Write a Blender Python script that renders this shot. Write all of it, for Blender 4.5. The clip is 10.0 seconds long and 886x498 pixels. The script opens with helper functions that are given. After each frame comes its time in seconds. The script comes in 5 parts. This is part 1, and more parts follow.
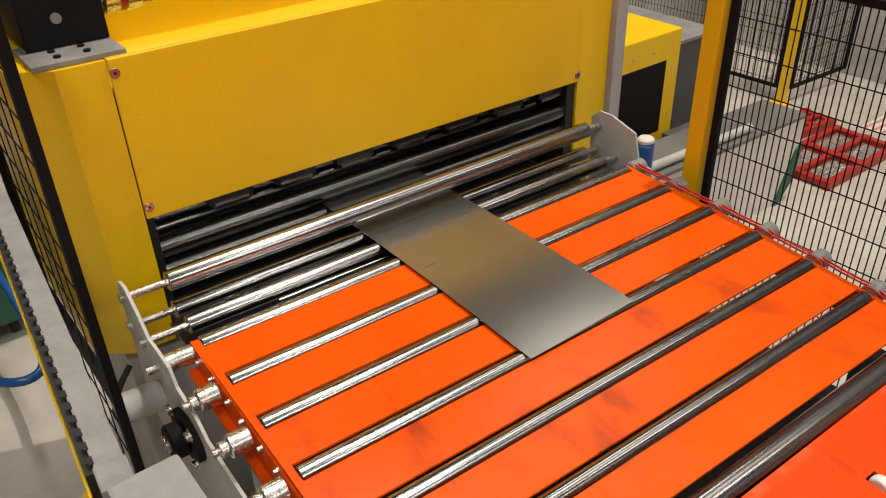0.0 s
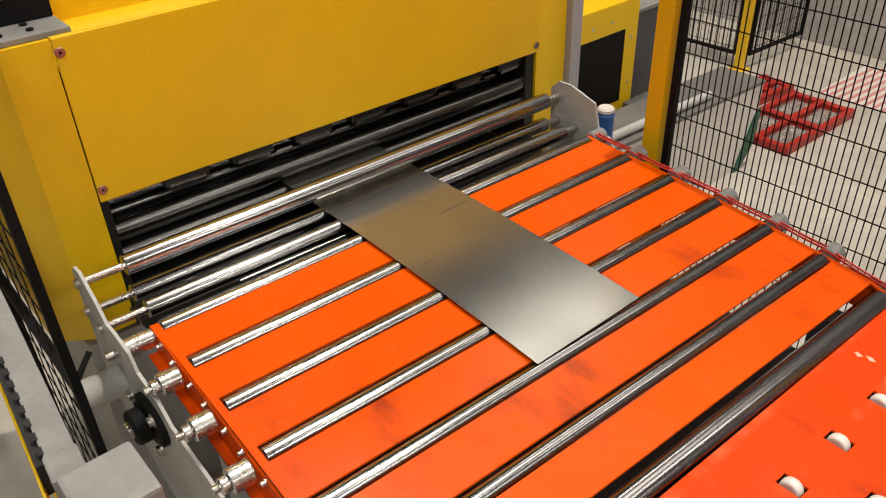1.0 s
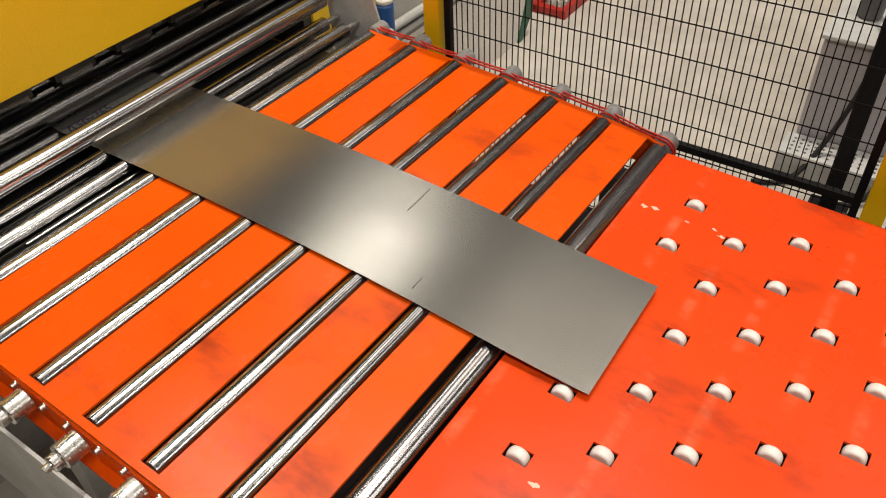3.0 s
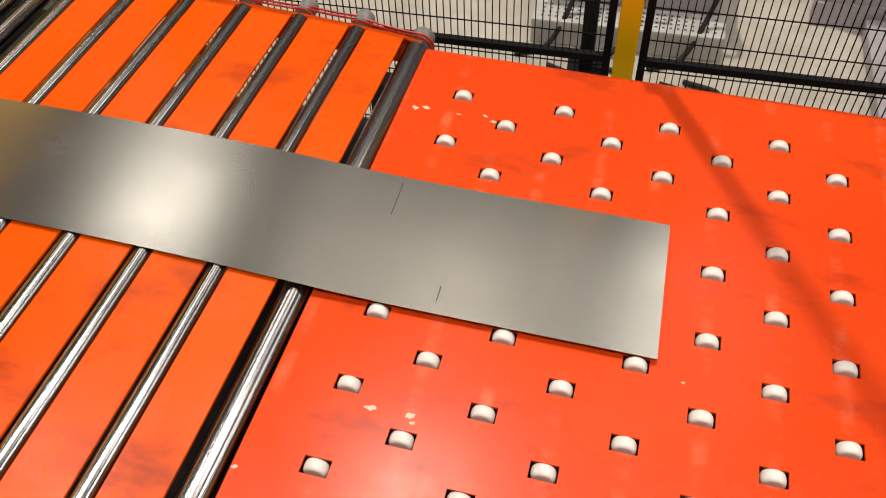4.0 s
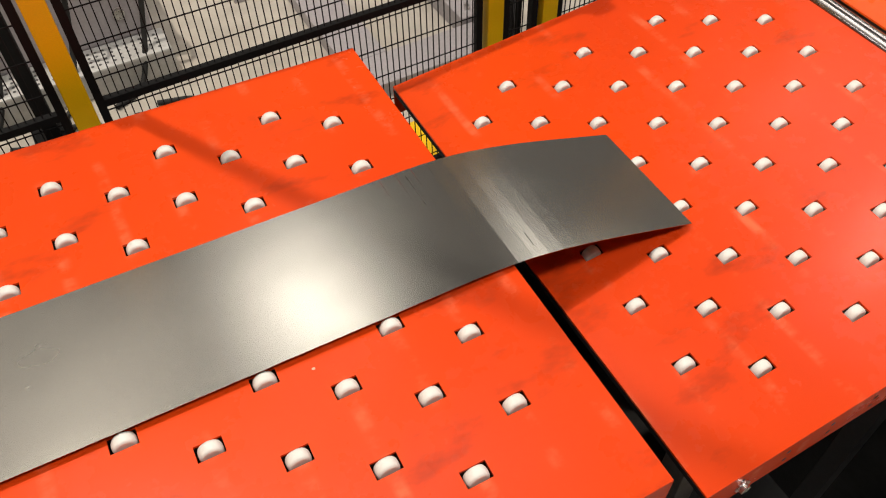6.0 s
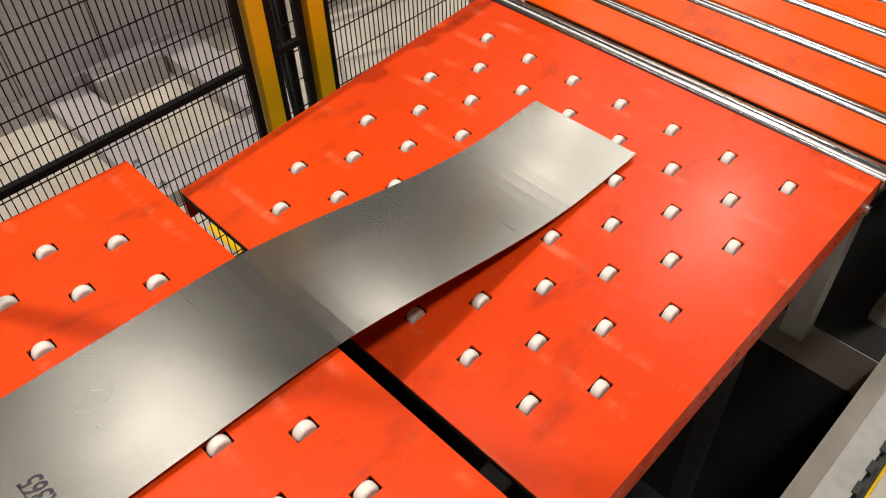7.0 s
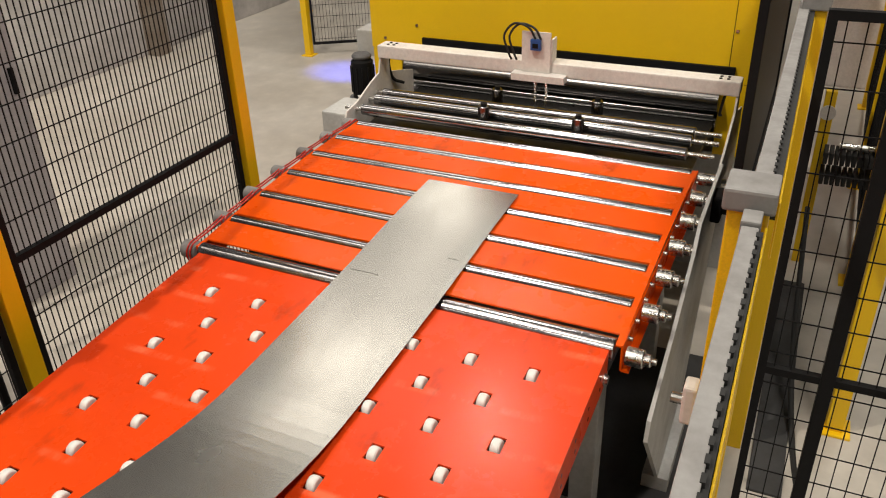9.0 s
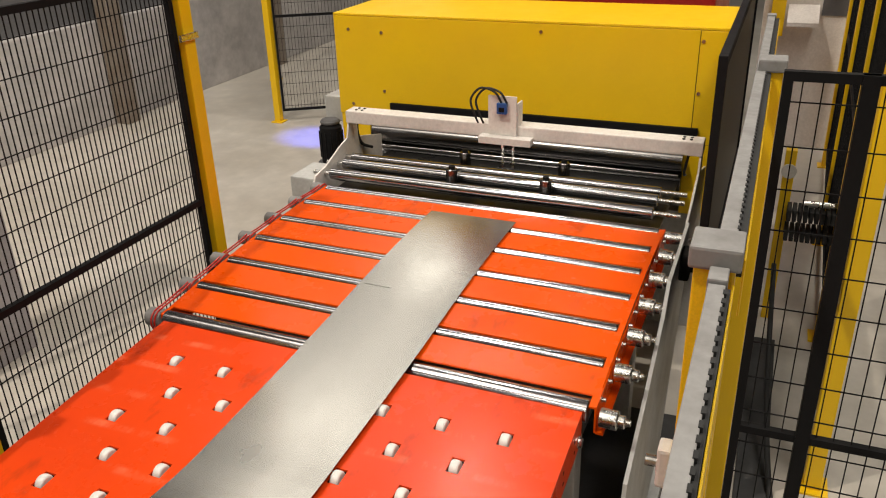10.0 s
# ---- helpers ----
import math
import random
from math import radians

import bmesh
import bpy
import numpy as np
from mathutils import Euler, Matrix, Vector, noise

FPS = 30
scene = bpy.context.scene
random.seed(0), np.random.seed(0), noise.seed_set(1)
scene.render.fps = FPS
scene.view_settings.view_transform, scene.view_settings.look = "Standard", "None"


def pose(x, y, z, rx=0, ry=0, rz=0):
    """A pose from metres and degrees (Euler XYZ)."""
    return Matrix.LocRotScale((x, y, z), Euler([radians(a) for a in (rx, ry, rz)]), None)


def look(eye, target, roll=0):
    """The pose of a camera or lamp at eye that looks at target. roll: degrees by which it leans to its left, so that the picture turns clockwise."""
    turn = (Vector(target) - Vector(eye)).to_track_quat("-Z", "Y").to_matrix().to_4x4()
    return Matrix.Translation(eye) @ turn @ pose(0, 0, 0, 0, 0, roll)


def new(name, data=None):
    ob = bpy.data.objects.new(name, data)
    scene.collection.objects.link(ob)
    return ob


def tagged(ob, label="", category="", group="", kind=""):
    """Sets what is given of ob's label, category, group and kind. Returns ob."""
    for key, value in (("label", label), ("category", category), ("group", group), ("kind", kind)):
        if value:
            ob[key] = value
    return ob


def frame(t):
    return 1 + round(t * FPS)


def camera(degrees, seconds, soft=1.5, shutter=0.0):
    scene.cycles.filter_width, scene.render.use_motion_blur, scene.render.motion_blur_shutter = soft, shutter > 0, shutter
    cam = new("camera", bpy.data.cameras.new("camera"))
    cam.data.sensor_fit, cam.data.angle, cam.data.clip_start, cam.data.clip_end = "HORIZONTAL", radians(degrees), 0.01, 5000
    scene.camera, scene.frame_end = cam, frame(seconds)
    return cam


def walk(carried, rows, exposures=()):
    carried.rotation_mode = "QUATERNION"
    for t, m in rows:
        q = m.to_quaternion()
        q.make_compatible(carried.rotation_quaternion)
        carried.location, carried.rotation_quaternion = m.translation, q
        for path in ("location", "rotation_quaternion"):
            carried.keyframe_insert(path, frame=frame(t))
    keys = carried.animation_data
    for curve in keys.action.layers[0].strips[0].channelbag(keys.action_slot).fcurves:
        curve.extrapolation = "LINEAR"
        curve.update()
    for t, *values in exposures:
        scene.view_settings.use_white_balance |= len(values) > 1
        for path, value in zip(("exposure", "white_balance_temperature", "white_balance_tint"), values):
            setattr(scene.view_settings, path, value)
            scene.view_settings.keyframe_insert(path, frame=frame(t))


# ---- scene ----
cam = camera(57.2, 10.0, soft=1.1)
PATH = [
    (0.0, pose(0.376, -1.763, 2.253, 57.663, 1.575, 52.187)),
    (0.5, pose(0.379, -1.753, 2.249, 56.730, 1.725, 50.807)),
    (1.0, pose(0.379, -1.744, 2.246, 55.807, 1.743, 49.399)),
    (1.5, pose(0.377, -1.738, 2.251, 54.682, 1.704, 47.873)),
    (2.0, pose(0.370, -1.728, 2.267, 53.247, 1.408, 46.004)),
    (3.5, pose(0.406, -1.677, 2.286, 43.725, 2.402, 24.006)),
    (4.0, pose(0.416, -1.645, 2.297, 40.256, 2.370, 14.078)),
    (4.5, pose(0.415, -1.631, 2.273, 39.416, 1.845, 3.752)),
    (5.0, pose(0.426, -1.618, 2.275, 39.320, 1.580, -6.340)),
    (5.5, pose(0.441, -1.609, 2.263, 39.500, 1.340, -17.115)),
    (6.0, pose(0.461, -1.601, 2.245, 39.763, 1.241, -28.804)),
    (7.5, pose(0.572, -1.610, 2.188, 48.232, 1.851, -52.233)),
    (8.0, pose(0.583, -1.609, 2.158, 52.750, 1.532, -58.388)),
    (8.5, pose(0.600, -1.620, 2.146, 56.798, 1.447, -62.854)),
    (9.0, pose(0.619, -1.628, 2.142, 60.714, 1.594, -66.029)),
    (9.5, pose(0.632, -1.631, 2.136, 63.519, 1.642, -67.590)),
    (10.0, pose(0.638, -1.631, 2.133, 65.076, 1.611, -68.204)),
]
walk(cam, PATH)

# ---- light: rows of linear high-bay lamps under the hall roof, with added fill lamps ----
scene.view_settings.exposure = 0.0
world = bpy.data.worlds.new("world")
scene.world = world
world.use_nodes = True
world.node_tree.nodes["Background"].inputs[0].default_value = (0.9, 0.93, 1.0, 1)
world.node_tree.nodes["Background"].inputs[1].default_value = 0.05


def overhead_lamp(x, y, z, power, sx=1.4, sy=0.35, colour=(1.0, 0.93, 0.83)):
    d = bpy.data.lights.new("high_bay_lamp", "AREA")
    d.shape, d.size, d.size_y, d.energy, d.color = "RECTANGLE", sx, sy, power, colour
    ob = new("high_bay_lamp", d)
    ob.location = (x, y, z)
    return ob


# lamps at x = 10.5 and at y below -2 are unseen fill, added for brightness
for lx, ly, power, sx, sy in ((-3.45, 3.3, 28, 0.7, 2.2), (1.9, 3.3, 28, 0.9, 2.2), (6.7, 3.0, 42, 1.8, 2.2), (10.5, 3.0, 60, 3.6, 1.2),
                              (-7.6, 0.6, 44, 2.4, 0.6), (-2.7, 0.25, 54, 1.3, 0.5), (1.9, 0.9, 34, 2.4, 0.6), (6.3, 0.85, 84, 1.3, 0.5), (10.5, 0.7, 12, 2.4, 0.6),
                              (-3.4, -2.6, 45, 2.4, 0.6), (1.6, -2.9, 160, 2.4, 0.6), (6.2, -2.7, 110, 2.4, 0.6)):
    overhead_lamp(lx, ly, 6.2, power, sx, sy)
overhead_lamp(-0.81, 2.55, 11.0, 700, 0.13, 0.13, (1.0, 0.90, 0.76))
spot = bpy.data.lights.new("blue_floor_spot", "SPOT")
spot.energy, spot.color, spot.spot_size, spot.spot_blend, spot.shadow_soft_size = 420, (0.04, 0.09, 1.0), radians(20), 0.8, 0.03
new("blue_floor_spot", spot).matrix_world = look((6.6, 1.0, 1.9), (6.75, 2.08, 0.0))


# ---- materials ----
def nodes_of(name):
    m = bpy.data.materials.new(name)
    m.use_nodes = True
    nt = m.node_tree
    return m, nt, nt.nodes["Principled BSDF"]


def link(nt, a, b):
    nt.links.new(a, b)


def ramp(nt, fac, stops):
    r = nt.nodes.new("ShaderNodeValToRGB")
    els = r.color_ramp.elements
    while len(els) < len(stops):
        els.new(0.5)
    for e, (p, c) in zip(els, stops):
        e.position = p
        e.color = (*c, 1) if len(c) == 3 else c
    link(nt, fac, r.inputs[0])
    return r.outputs[0]


def noise_tex(nt, scale, detail=4, rough=0.55, stretch=None, coords="Object"):
    tc = nt.nodes.new("ShaderNodeTexCoord")
    out = tc.outputs[coords]
    if stretch:
        mp = nt.nodes.new("ShaderNodeMapping")
        mp.inputs["Scale"].default_value = stretch
        link(nt, out, mp.inputs[0])
        out = mp.outputs[0]
    n = nt.nodes.new("ShaderNodeTexNoise")
    n.inputs["Scale"].default_value = scale
    n.inputs["Detail"].default_value = detail
    n.inputs["Roughness"].default_value = rough
    link(nt, out, n.inputs["Vector"])
    return n.outputs["Fac"]


def mixed(nt, fac, a, b, mode="MIX"):
    m = nt.nodes.new("ShaderNodeMix")
    m.data_type, m.blend_type = "RGBA", mode
    for sock, v in ((m.inputs[0], fac), (m.inputs[6], a), (m.inputs[7], b)):
        if hasattr(v, "links"):
            link(nt, v, sock)
        elif isinstance(v, (int, float)):
            sock.default_value = v
        else:
            sock.default_value = (*v, 1)
    return m.outputs[2]


def bump(nt, bsdf, height, strength, distance=0.002):
    b = nt.nodes.new("ShaderNodeBump")
    b.inputs["Strength"].default_value = strength
    b.inputs["Distance"].default_value = distance
    link(nt, height, b.inputs["Height"])
    link(nt, b.outputs[0], bsdf.inputs["Normal"])


def surface(name, colour, rough=0.5, metal=0.0, dirt=None, dirt_amount=0.35, scale=2.5, grain=60, grain_bump=0.08,
            rough_var=0.12, stretch=None, coat=0.0, coords="Object"):
    """Paint or metal with stains at one scale and grain at another."""
    m, nt, b = nodes_of(name)
    big = noise_tex(nt, scale, 5, 0.6, stretch, coords)
    fine = noise_tex(nt, grain, 3, 0.6, stretch, coords)
    dirt = dirt or tuple(c * 0.55 for c in colour)
    fac = ramp(nt, big, ((0.42, (0, 0, 0)), (0.75, (dirt_amount,) * 3)))
    col = mixed(nt, fac, colour, dirt)
    speck = ramp(nt, fine, ((0.3, (0.9,) * 3), (0.7, (1.06,) * 3)))
    col = mixed(nt, 1.0, col, speck, "MULTIPLY")
    link(nt, col, b.inputs["Base Color"])
    rr = ramp(nt, big, ((0.3, (max(0.03, rough - rough_var),) * 3), (0.7, (min(1, rough + rough_var),) * 3)))
    link(nt, rr, b.inputs["Roughness"])
    b.inputs["Metallic"].default_value = metal
    b.inputs["Coat Weight"].default_value = coat
    b.inputs["Coat Roughness"].default_value = 0.15
    if grain_bump:
        bump(nt, b, fine, grain_bump, 0.001)
    return m


def roller_steel(name, colour, rough):
    """Steel ground round its girth: its highlights draw out along the roller."""
    m, nt, b = nodes_of(name)
    wear = noise_tex(nt, 5.0, 4, 0.6, (1, 0.35, 1))
    link(nt, mixed(nt, ramp(nt, wear, ((0.3, (0, 0, 0)), (0.8, (0.25,) * 3))), colour, tuple(c * 0.72 for c in colour)), b.inputs["Base Color"])
    b.inputs["Metallic"].default_value = 1.0
    b.inputs["Roughness"].default_value = rough
    b.inputs["Anisotropic"].default_value = 0.2
    axis = nt.nodes.new("ShaderNodeCombineXYZ")
    axis.inputs[1].default_value = 1.0
    link(nt, axis.outputs[0], b.inputs["Tangent"])
    return m


YELLOW = surface("yellow_paint", (0.90, 0.57, 0.004), 0.42, dirt=(0.70, 0.40, 0.008), dirt_amount=0.25, grain=300, grain_bump=0.05)
GREY_PAINT = surface("light_grey_paint", (0.52, 0.52, 0.51), 0.5, dirt=(0.30, 0.29, 0.27), dirt_amount=0.5, scale=5)
WHITE_PAINT = surface("off_white_paint", (0.74, 0.70, 0.66), 0.45, dirt=(0.5, 0.46, 0.42), dirt_amount=0.4, scale=6)
LID_GREY = surface("dusty_steel_lid", (0.15, 0.145, 0.14), 0.55, dirt=(0.22, 0.21, 0.20), dirt_amount=0.6, scale=5)
DARK_GREY = surface("dark_grey_paint", (0.09, 0.09, 0.095), 0.5, dirt=(0.14, 0.13, 0.12), scale=4)
CAP_GREY = surface("grey_plastic", (0.26, 0.255, 0.25), 0.6, dirt=(0.14, 0.13, 0.125), dirt_amount=0.7, scale=9)
BLACK = surface("black_paint", (0.010, 0.010, 0.011), 0.62, dirt=(0.02, 0.02, 0.02))
BLACK.node_tree.nodes["Principled BSDF"].inputs["Specular IOR Level"].default_value = 0.10
RUBBER = surface("black_rubber", (0.015, 0.015, 0.015), 0.75)
# near-black steel for the inner parts of both machines
INTERIOR = surface("near_black_steel", (0.035, 0.034, 0.033), 0.35, metal=0.5, dirt=(0.015, 0.014, 0.013), scale=6)
STEEL = roller_steel("ground_steel", (0.40, 0.392, 0.40), 0.18)
ZINC = surface("zinc_plated_steel", (0.70, 0.69, 0.67), 0.27, metal=1.0, dirt=(0.5, 0.48, 0.45), dirt_amount=0.3, scale=30, grain_bump=0.03, rough_var=0.05)
MID_ROLL = roller_steel("worn_roller_steel", (0.46, 0.44, 0.45), 0.19)
DARK_ROLL = roller_steel("dark_roller_steel", (0.17, 0.165, 0.165), 0.26)
NYLON = surface("white_nylon", (0.80, 0.79, 0.76), 0.4, dirt=(0.58, 0.55, 0.50), dirt_amount=0.5, scale=40)
BLUE = surface("blue_plastic", (0.015, 0.09, 0.32), 0.35, dirt=(0.02, 0.05, 0.15))
GREEN = surface("green_paint", (0.02, 0.10, 0.06), 0.5)
RED_PAINT = surface("red_machine_paint", (0.42, 0.02, 0.012), 0.4)
RED_HOSE = surface("red_polyurethane_belt", (0.55, 0.025, 0.015), 0.3)
COPPER = surface("pinkish_oxidised_screw", (0.45, 0.30, 0.26), 0.35, metal=1.0)
HALL_WALL = surface("sandwich_panel", (0.13, 0.13, 0.135), 0.6, scale=0.6, dirt=(0.10, 0.10, 0.10))
ROOF = surface("roof_sheet", (0.10, 0.10, 0.105), 0.5, scale=0.5)
VIOLET_GREY = surface("violet_grey_cladding", (0.42, 0.395, 0.42), 0.45, scale=1.2, dirt=(0.26, 0.24, 0.25))
FILM = surface("clear_stretch_film", (0.80, 0.76, 0.74), 0.12, scale=20, dirt=(0.7, 0.68, 0.66))
FILM.node_tree.nodes["Principled BSDF"].inputs["Transmission Weight"].default_value = 0.85
FILM.node_tree.nodes["Principled BSDF"].inputs["IOR"].default_value = 1.15
RUSTY = surface("brownish_steel", (0.24, 0.205, 0.17), 0.6, scale=6, dirt=(0.16, 0.10, 0.06), dirt_amount=0.6)
CARD = surface("brown_goods", (0.16, 0.09, 0.06), 0.6, scale=20)
PINK_FILM = surface("pink_film_print", (0.66, 0.27, 0.26), 0.4)
INK = surface("marker_ink", (0.012, 0.010, 0.03), 0.5, grain_bump=0)
SCRATCH = surface("scratch_mark", (0.05, 0.045, 0.04), 0.5, grain_bump=0)
CHIP = surface("chipped_paint", (0.75, 0.55, 0.42), 0.6, grain_bump=0)


def math_node(nt, op, a, b=None):
    n = nt.nodes.new("ShaderNodeMath")
    n.operation = op
    for sock, v in zip(n.inputs, (a, b)):
        if hasattr(v, "links"):
            link(nt, v, sock)
        elif v is not None:
            sock.default_value = v
    return n.outputs[0]


def orange_paint(name, bright, dull, gloss_level, streaks=None):
    """Glossy orange-red enamel with dark oil smears, rubbed patches and, on request, pale streaks between the wheels.
    """
    m, nt, b = nodes_of(name)
    smear = noise_tex(nt, 3.4, 5, 0.62, (0.8, 1.6, 1.0))
    patch = noise_tex(nt, 0.9, 3, 0.5)
    gloss = noise_tex(nt, 2.6, 6, 0.65)
    grit = noise_tex(nt, 26, 5, 0.7)
    fine = noise_tex(nt, 150, 3)
    col = mixed(nt, ramp(nt, patch, ((0.35, (0, 0, 0)), (0.7, (1, 1, 1)))), bright, dull)
    col = mixed(nt, ramp(nt, smear, ((0.57, (0, 0, 0)), (0.74, (0.70,) * 3))), col, (0.16, 0.022, 0.010))
    col = mixed(nt, ramp(nt, grit, ((0.66, (0, 0, 0)), (0.80, (0.35,) * 3))), col, (0.34, 0.035, 0.010))
    # pale broken streaks along y, one on each column of wheels
    if streaks:
        first, step = streaks
        tc = nt.nodes.new("ShaderNodeTexCoord")
        xyz = nt.nodes.new("ShaderNodeSeparateXYZ")
        link(nt, tc.outputs["Object"], xyz.inputs[0])
        u = math_node(nt, "FRACT", math_node(nt, "DIVIDE", math_node(nt, "SUBTRACT", xyz.outputs[0], first - step / 2), step))
        off = math_node(nt, "ABSOLUTE", math_node(nt, "SUBTRACT", u, 0.5))
        band = ramp(nt, off, ((0.05, (1, 1, 1)), (0.13, (0, 0, 0))))
        worn = ramp(nt, noise_tex(nt, 7, 5, 0.7, (0.6, 1, 1)), ((0.50, (0, 0, 0)), (0.68, (0.38,) * 3)))
        col = mixed(nt, mixed(nt, 1.0, band, worn, "MULTIPLY"), col, (0.86, 0.26, 0.13))
    link(nt, col, b.inputs["Base Color"])
    link(nt, ramp(nt, gloss, ((0.3, (0.20,) * 3), (0.7, (0.34,) * 3))), b.inputs["Roughness"])
    b.inputs["Specular IOR Level"].default_value = gloss_level
    bump(nt, b, fine, 0.05, 0.001)
    return m


# roller tables: the yellow machines' reflection is mixed into this base colour
ORANGE = orange_paint("orange_enamel_reflecting_yellow", (0.82, 0.098, 0.001), (0.77, 0.074, 0.002), 0.19)
RED_ORANGE = orange_paint("red_orange_enamel", (0.76, 0.064, 0.005), (0.68, 0.050, 0.007), 0.17, (-0.02, 0.13455))


def sheet_metal():
    """Rolled zinc-coated strip: brushed along its length, cloudy gloss, faint streaks."""
    m, nt, b = nodes_of("rolled_zinc_sheet")
    cloud = noise_tex(nt, 3.2, 4, 0.55, (0.5, 1, 1), "UV")
    streak = noise_tex(nt, 26, 4, 0.6, (0.04, 1, 1), "UV")
    brush = noise_tex(nt, 380, 2, 0.5, (0.02, 1, 1), "UV")
    col = mixed(nt, ramp(nt, cloud, ((0.3, (0, 0, 0)), (0.75, (1, 1, 1)))), (0.36, 0.353, 0.335), (0.29, 0.285, 0.270))
    col = mixed(nt, ramp(nt, streak, ((0.55, (0, 0, 0)), (0.8, (0.25,) * 3))), col, (0.25, 0.245, 0.23))
    grain = noise_tex(nt, 420, 3, 0.7, None, "UV")
    col = mixed(nt, 1.0, col, ramp(nt, grain, ((0.25, (0.96,) * 3), (0.75, (1.04,) * 3))), "MULTIPLY")
    spot = noise_tex(nt, 34, 4, 0.75, (0.5, 1, 1), "UV")
    col = mixed(nt, ramp(nt, spot, ((0.70, (0, 0, 0)), (0.78, (0.5,) * 3))), col, (0.17, 0.165, 0.155))
    gloss = nt.nodes.new("ShaderNodeBsdfGlossy")
    gloss.distribution = "BECKMANN"
    dull = nt.nodes.new("ShaderNodeBsdfDiffuse")
    both = nt.nodes.new("ShaderNodeMixShader")
    both.inputs[0].default_value = 0.15
    rough = ramp(nt, cloud, ((0.15, (0.20,) * 3), (0.85, (0.30,) * 3)))
    relief = nt.nodes.new("ShaderNodeBump")
    relief.inputs["Strength"].default_value = 0.01
    relief.inputs["Distance"].default_value = 0.0002
    link(nt, brush, relief.inputs["Height"])
    link(nt, mixed(nt, 1.0, col, (1.28, 1.27, 1.24), "MULTIPLY"), gloss.inputs["Color"])
    link(nt, rough, gloss.inputs["Roughness"])
    link(nt, relief.outputs[0], gloss.inputs["Normal"])
    link(nt, col, dull.inputs["Color"])
    link(nt, gloss.outputs[0], both.inputs[1])
    link(nt, dull.outputs[0], both.inputs[2])
    link(nt, both.outputs[0], nt.nodes["Material Output"].inputs["Surface"])
    nt.nodes.remove(b)
    return m


SHEET = sheet_metal()


def concrete(name, light, dark, scale=0.8, rough=0.6):
    m, nt, b = nodes_of(name)
    big = noise_tex(nt, scale, 7, 0.62)
    mid = noise_tex(nt, scale * 9, 5, 0.6)
    fine = noise_tex(nt, 90, 3)
    col = mixed(nt, ramp(nt, big, ((0.35, (0, 0, 0)), (0.68, (1, 1, 1)))), light, dark)
    col = mixed(nt, 1.0, col, ramp(nt, mid, ((0.3, (0.84,) * 3), (0.7, (1.08,) * 3))), "MULTIPLY")
    link(nt, col, b.inputs["Base Color"])
    link(nt, ramp(nt, mid, ((0.3, (rough - 0.15,) * 3), (0.7, (rough + 0.1,) * 3))), b.inputs["Roughness"])
    bump(nt, b, fine, 0.12, 0.002)
    return m


FLOOR = concrete("sealed_concrete_floor", (0.57, 0.535, 0.48), (0.44, 0.40, 0.345), 0.7, 0.5)
WALL_CONCRETE = concrete("precast_concrete", (0.60, 0.575, 0.56), (0.34, 0.325, 0.32), 1.3, 0.75)
# colour of the walkway mat, also painted shade below the tables
MAT_AND_SHADE = concrete("dark_mat_and_floor_shade", (0.05, 0.05, 0.052), (0.03, 0.03, 0.03), 4, 0.8)


def glass_dark():
    m, nt, b = nodes_of("smoked_polycarbonate")
    b.inputs["Specular IOR Level"].default_value = 0.04
    b.inputs["Base Color"].default_value = (0.013, 0.012, 0.012, 1)
    b.inputs["Roughness"].default_value = 0.35
    return m


SMOKED = glass_dark()


def glow(name, colour, strength):
    m, nt, b = nodes_of(name)
    b.inputs["Base Color"].default_value = (*colour, 1)
    b.inputs["Emission Color"].default_value = (*colour, 1)
    b.inputs["Emission Strength"].default_value = strength
    return m


BLUE_GLOW = glow("blue_work_light", (0.12, 0.18, 1.0), 6)


# ---- mesh helpers ----
def box(bm, x0, x1, y0, y1, z0, z1, bevel=0.0, m=None):
    r = bmesh.ops.create_cube(bm, size=1.0)
    vs = r["verts"]
    bmesh.ops.transform(bm, verts=vs, matrix=Matrix.LocRotScale(((x0 + x1) / 2, (y0 + y1) / 2, (z0 + z1) / 2), None,
                                                                 (abs(x1 - x0), abs(y1 - y0), abs(z1 - z0))))
    if bevel:
        es = list({e for v in vs for e in v.link_edges})
        got = bmesh.ops.bevel(bm, geom=es, offset=bevel, segments=2, affect="EDGES", profile=0.6)
        vs = list({v for f in got["faces"] for v in f.verts} | {v for v in vs if v.is_valid})
    if m is not None:
        bmesh.ops.transform(bm, verts=vs, matrix=m)
    return vs


def rod(bm, p0, p1, r, seg=20, r2=None, chamfer=0.0):
    """A cylinder or cone from p0 to p1."""
    p0, p1 = Vector(p0), Vector(p1)
    d = p1 - p0
    length = d.length
    turn = d.to_track_quat("Z", "Y").to_matrix().to_4x4()
    r2 = r if r2 is None else r2
    rings = [(0, r), (length, r2)]
    if chamfer:
        rings = [(0, r - chamfer), (chamfer, r), (length - chamfer, r2), (length, r2 - chamfer)]
    prev = None
    for z, rr in rings:
        ring = [bm.verts.new(Matrix.Translation(p0) @ turn @ Vector((rr * math.cos(a), rr * math.sin(a), z)))
                for a in (2 * math.pi * k / seg for k in range(seg))]
        if prev:
            for k in range(seg):
                f = bm.faces.new((prev[k], prev[(k + 1) % seg], ring[(k + 1) % seg], ring[k]))
                f.smooth = True
                if chamfer:
                    for e in f.edges:
                        if e.verts[0] in ring and e.verts[1] in ring or e.verts[0] in prev and e.verts[1] in prev:
                            e.smooth = False
        else:
            first = bm.faces.new(ring[::-1])
        prev = ring
    for f in (first, bm.faces.new(prev)):
        for e in f.edges:
            e.smooth = False


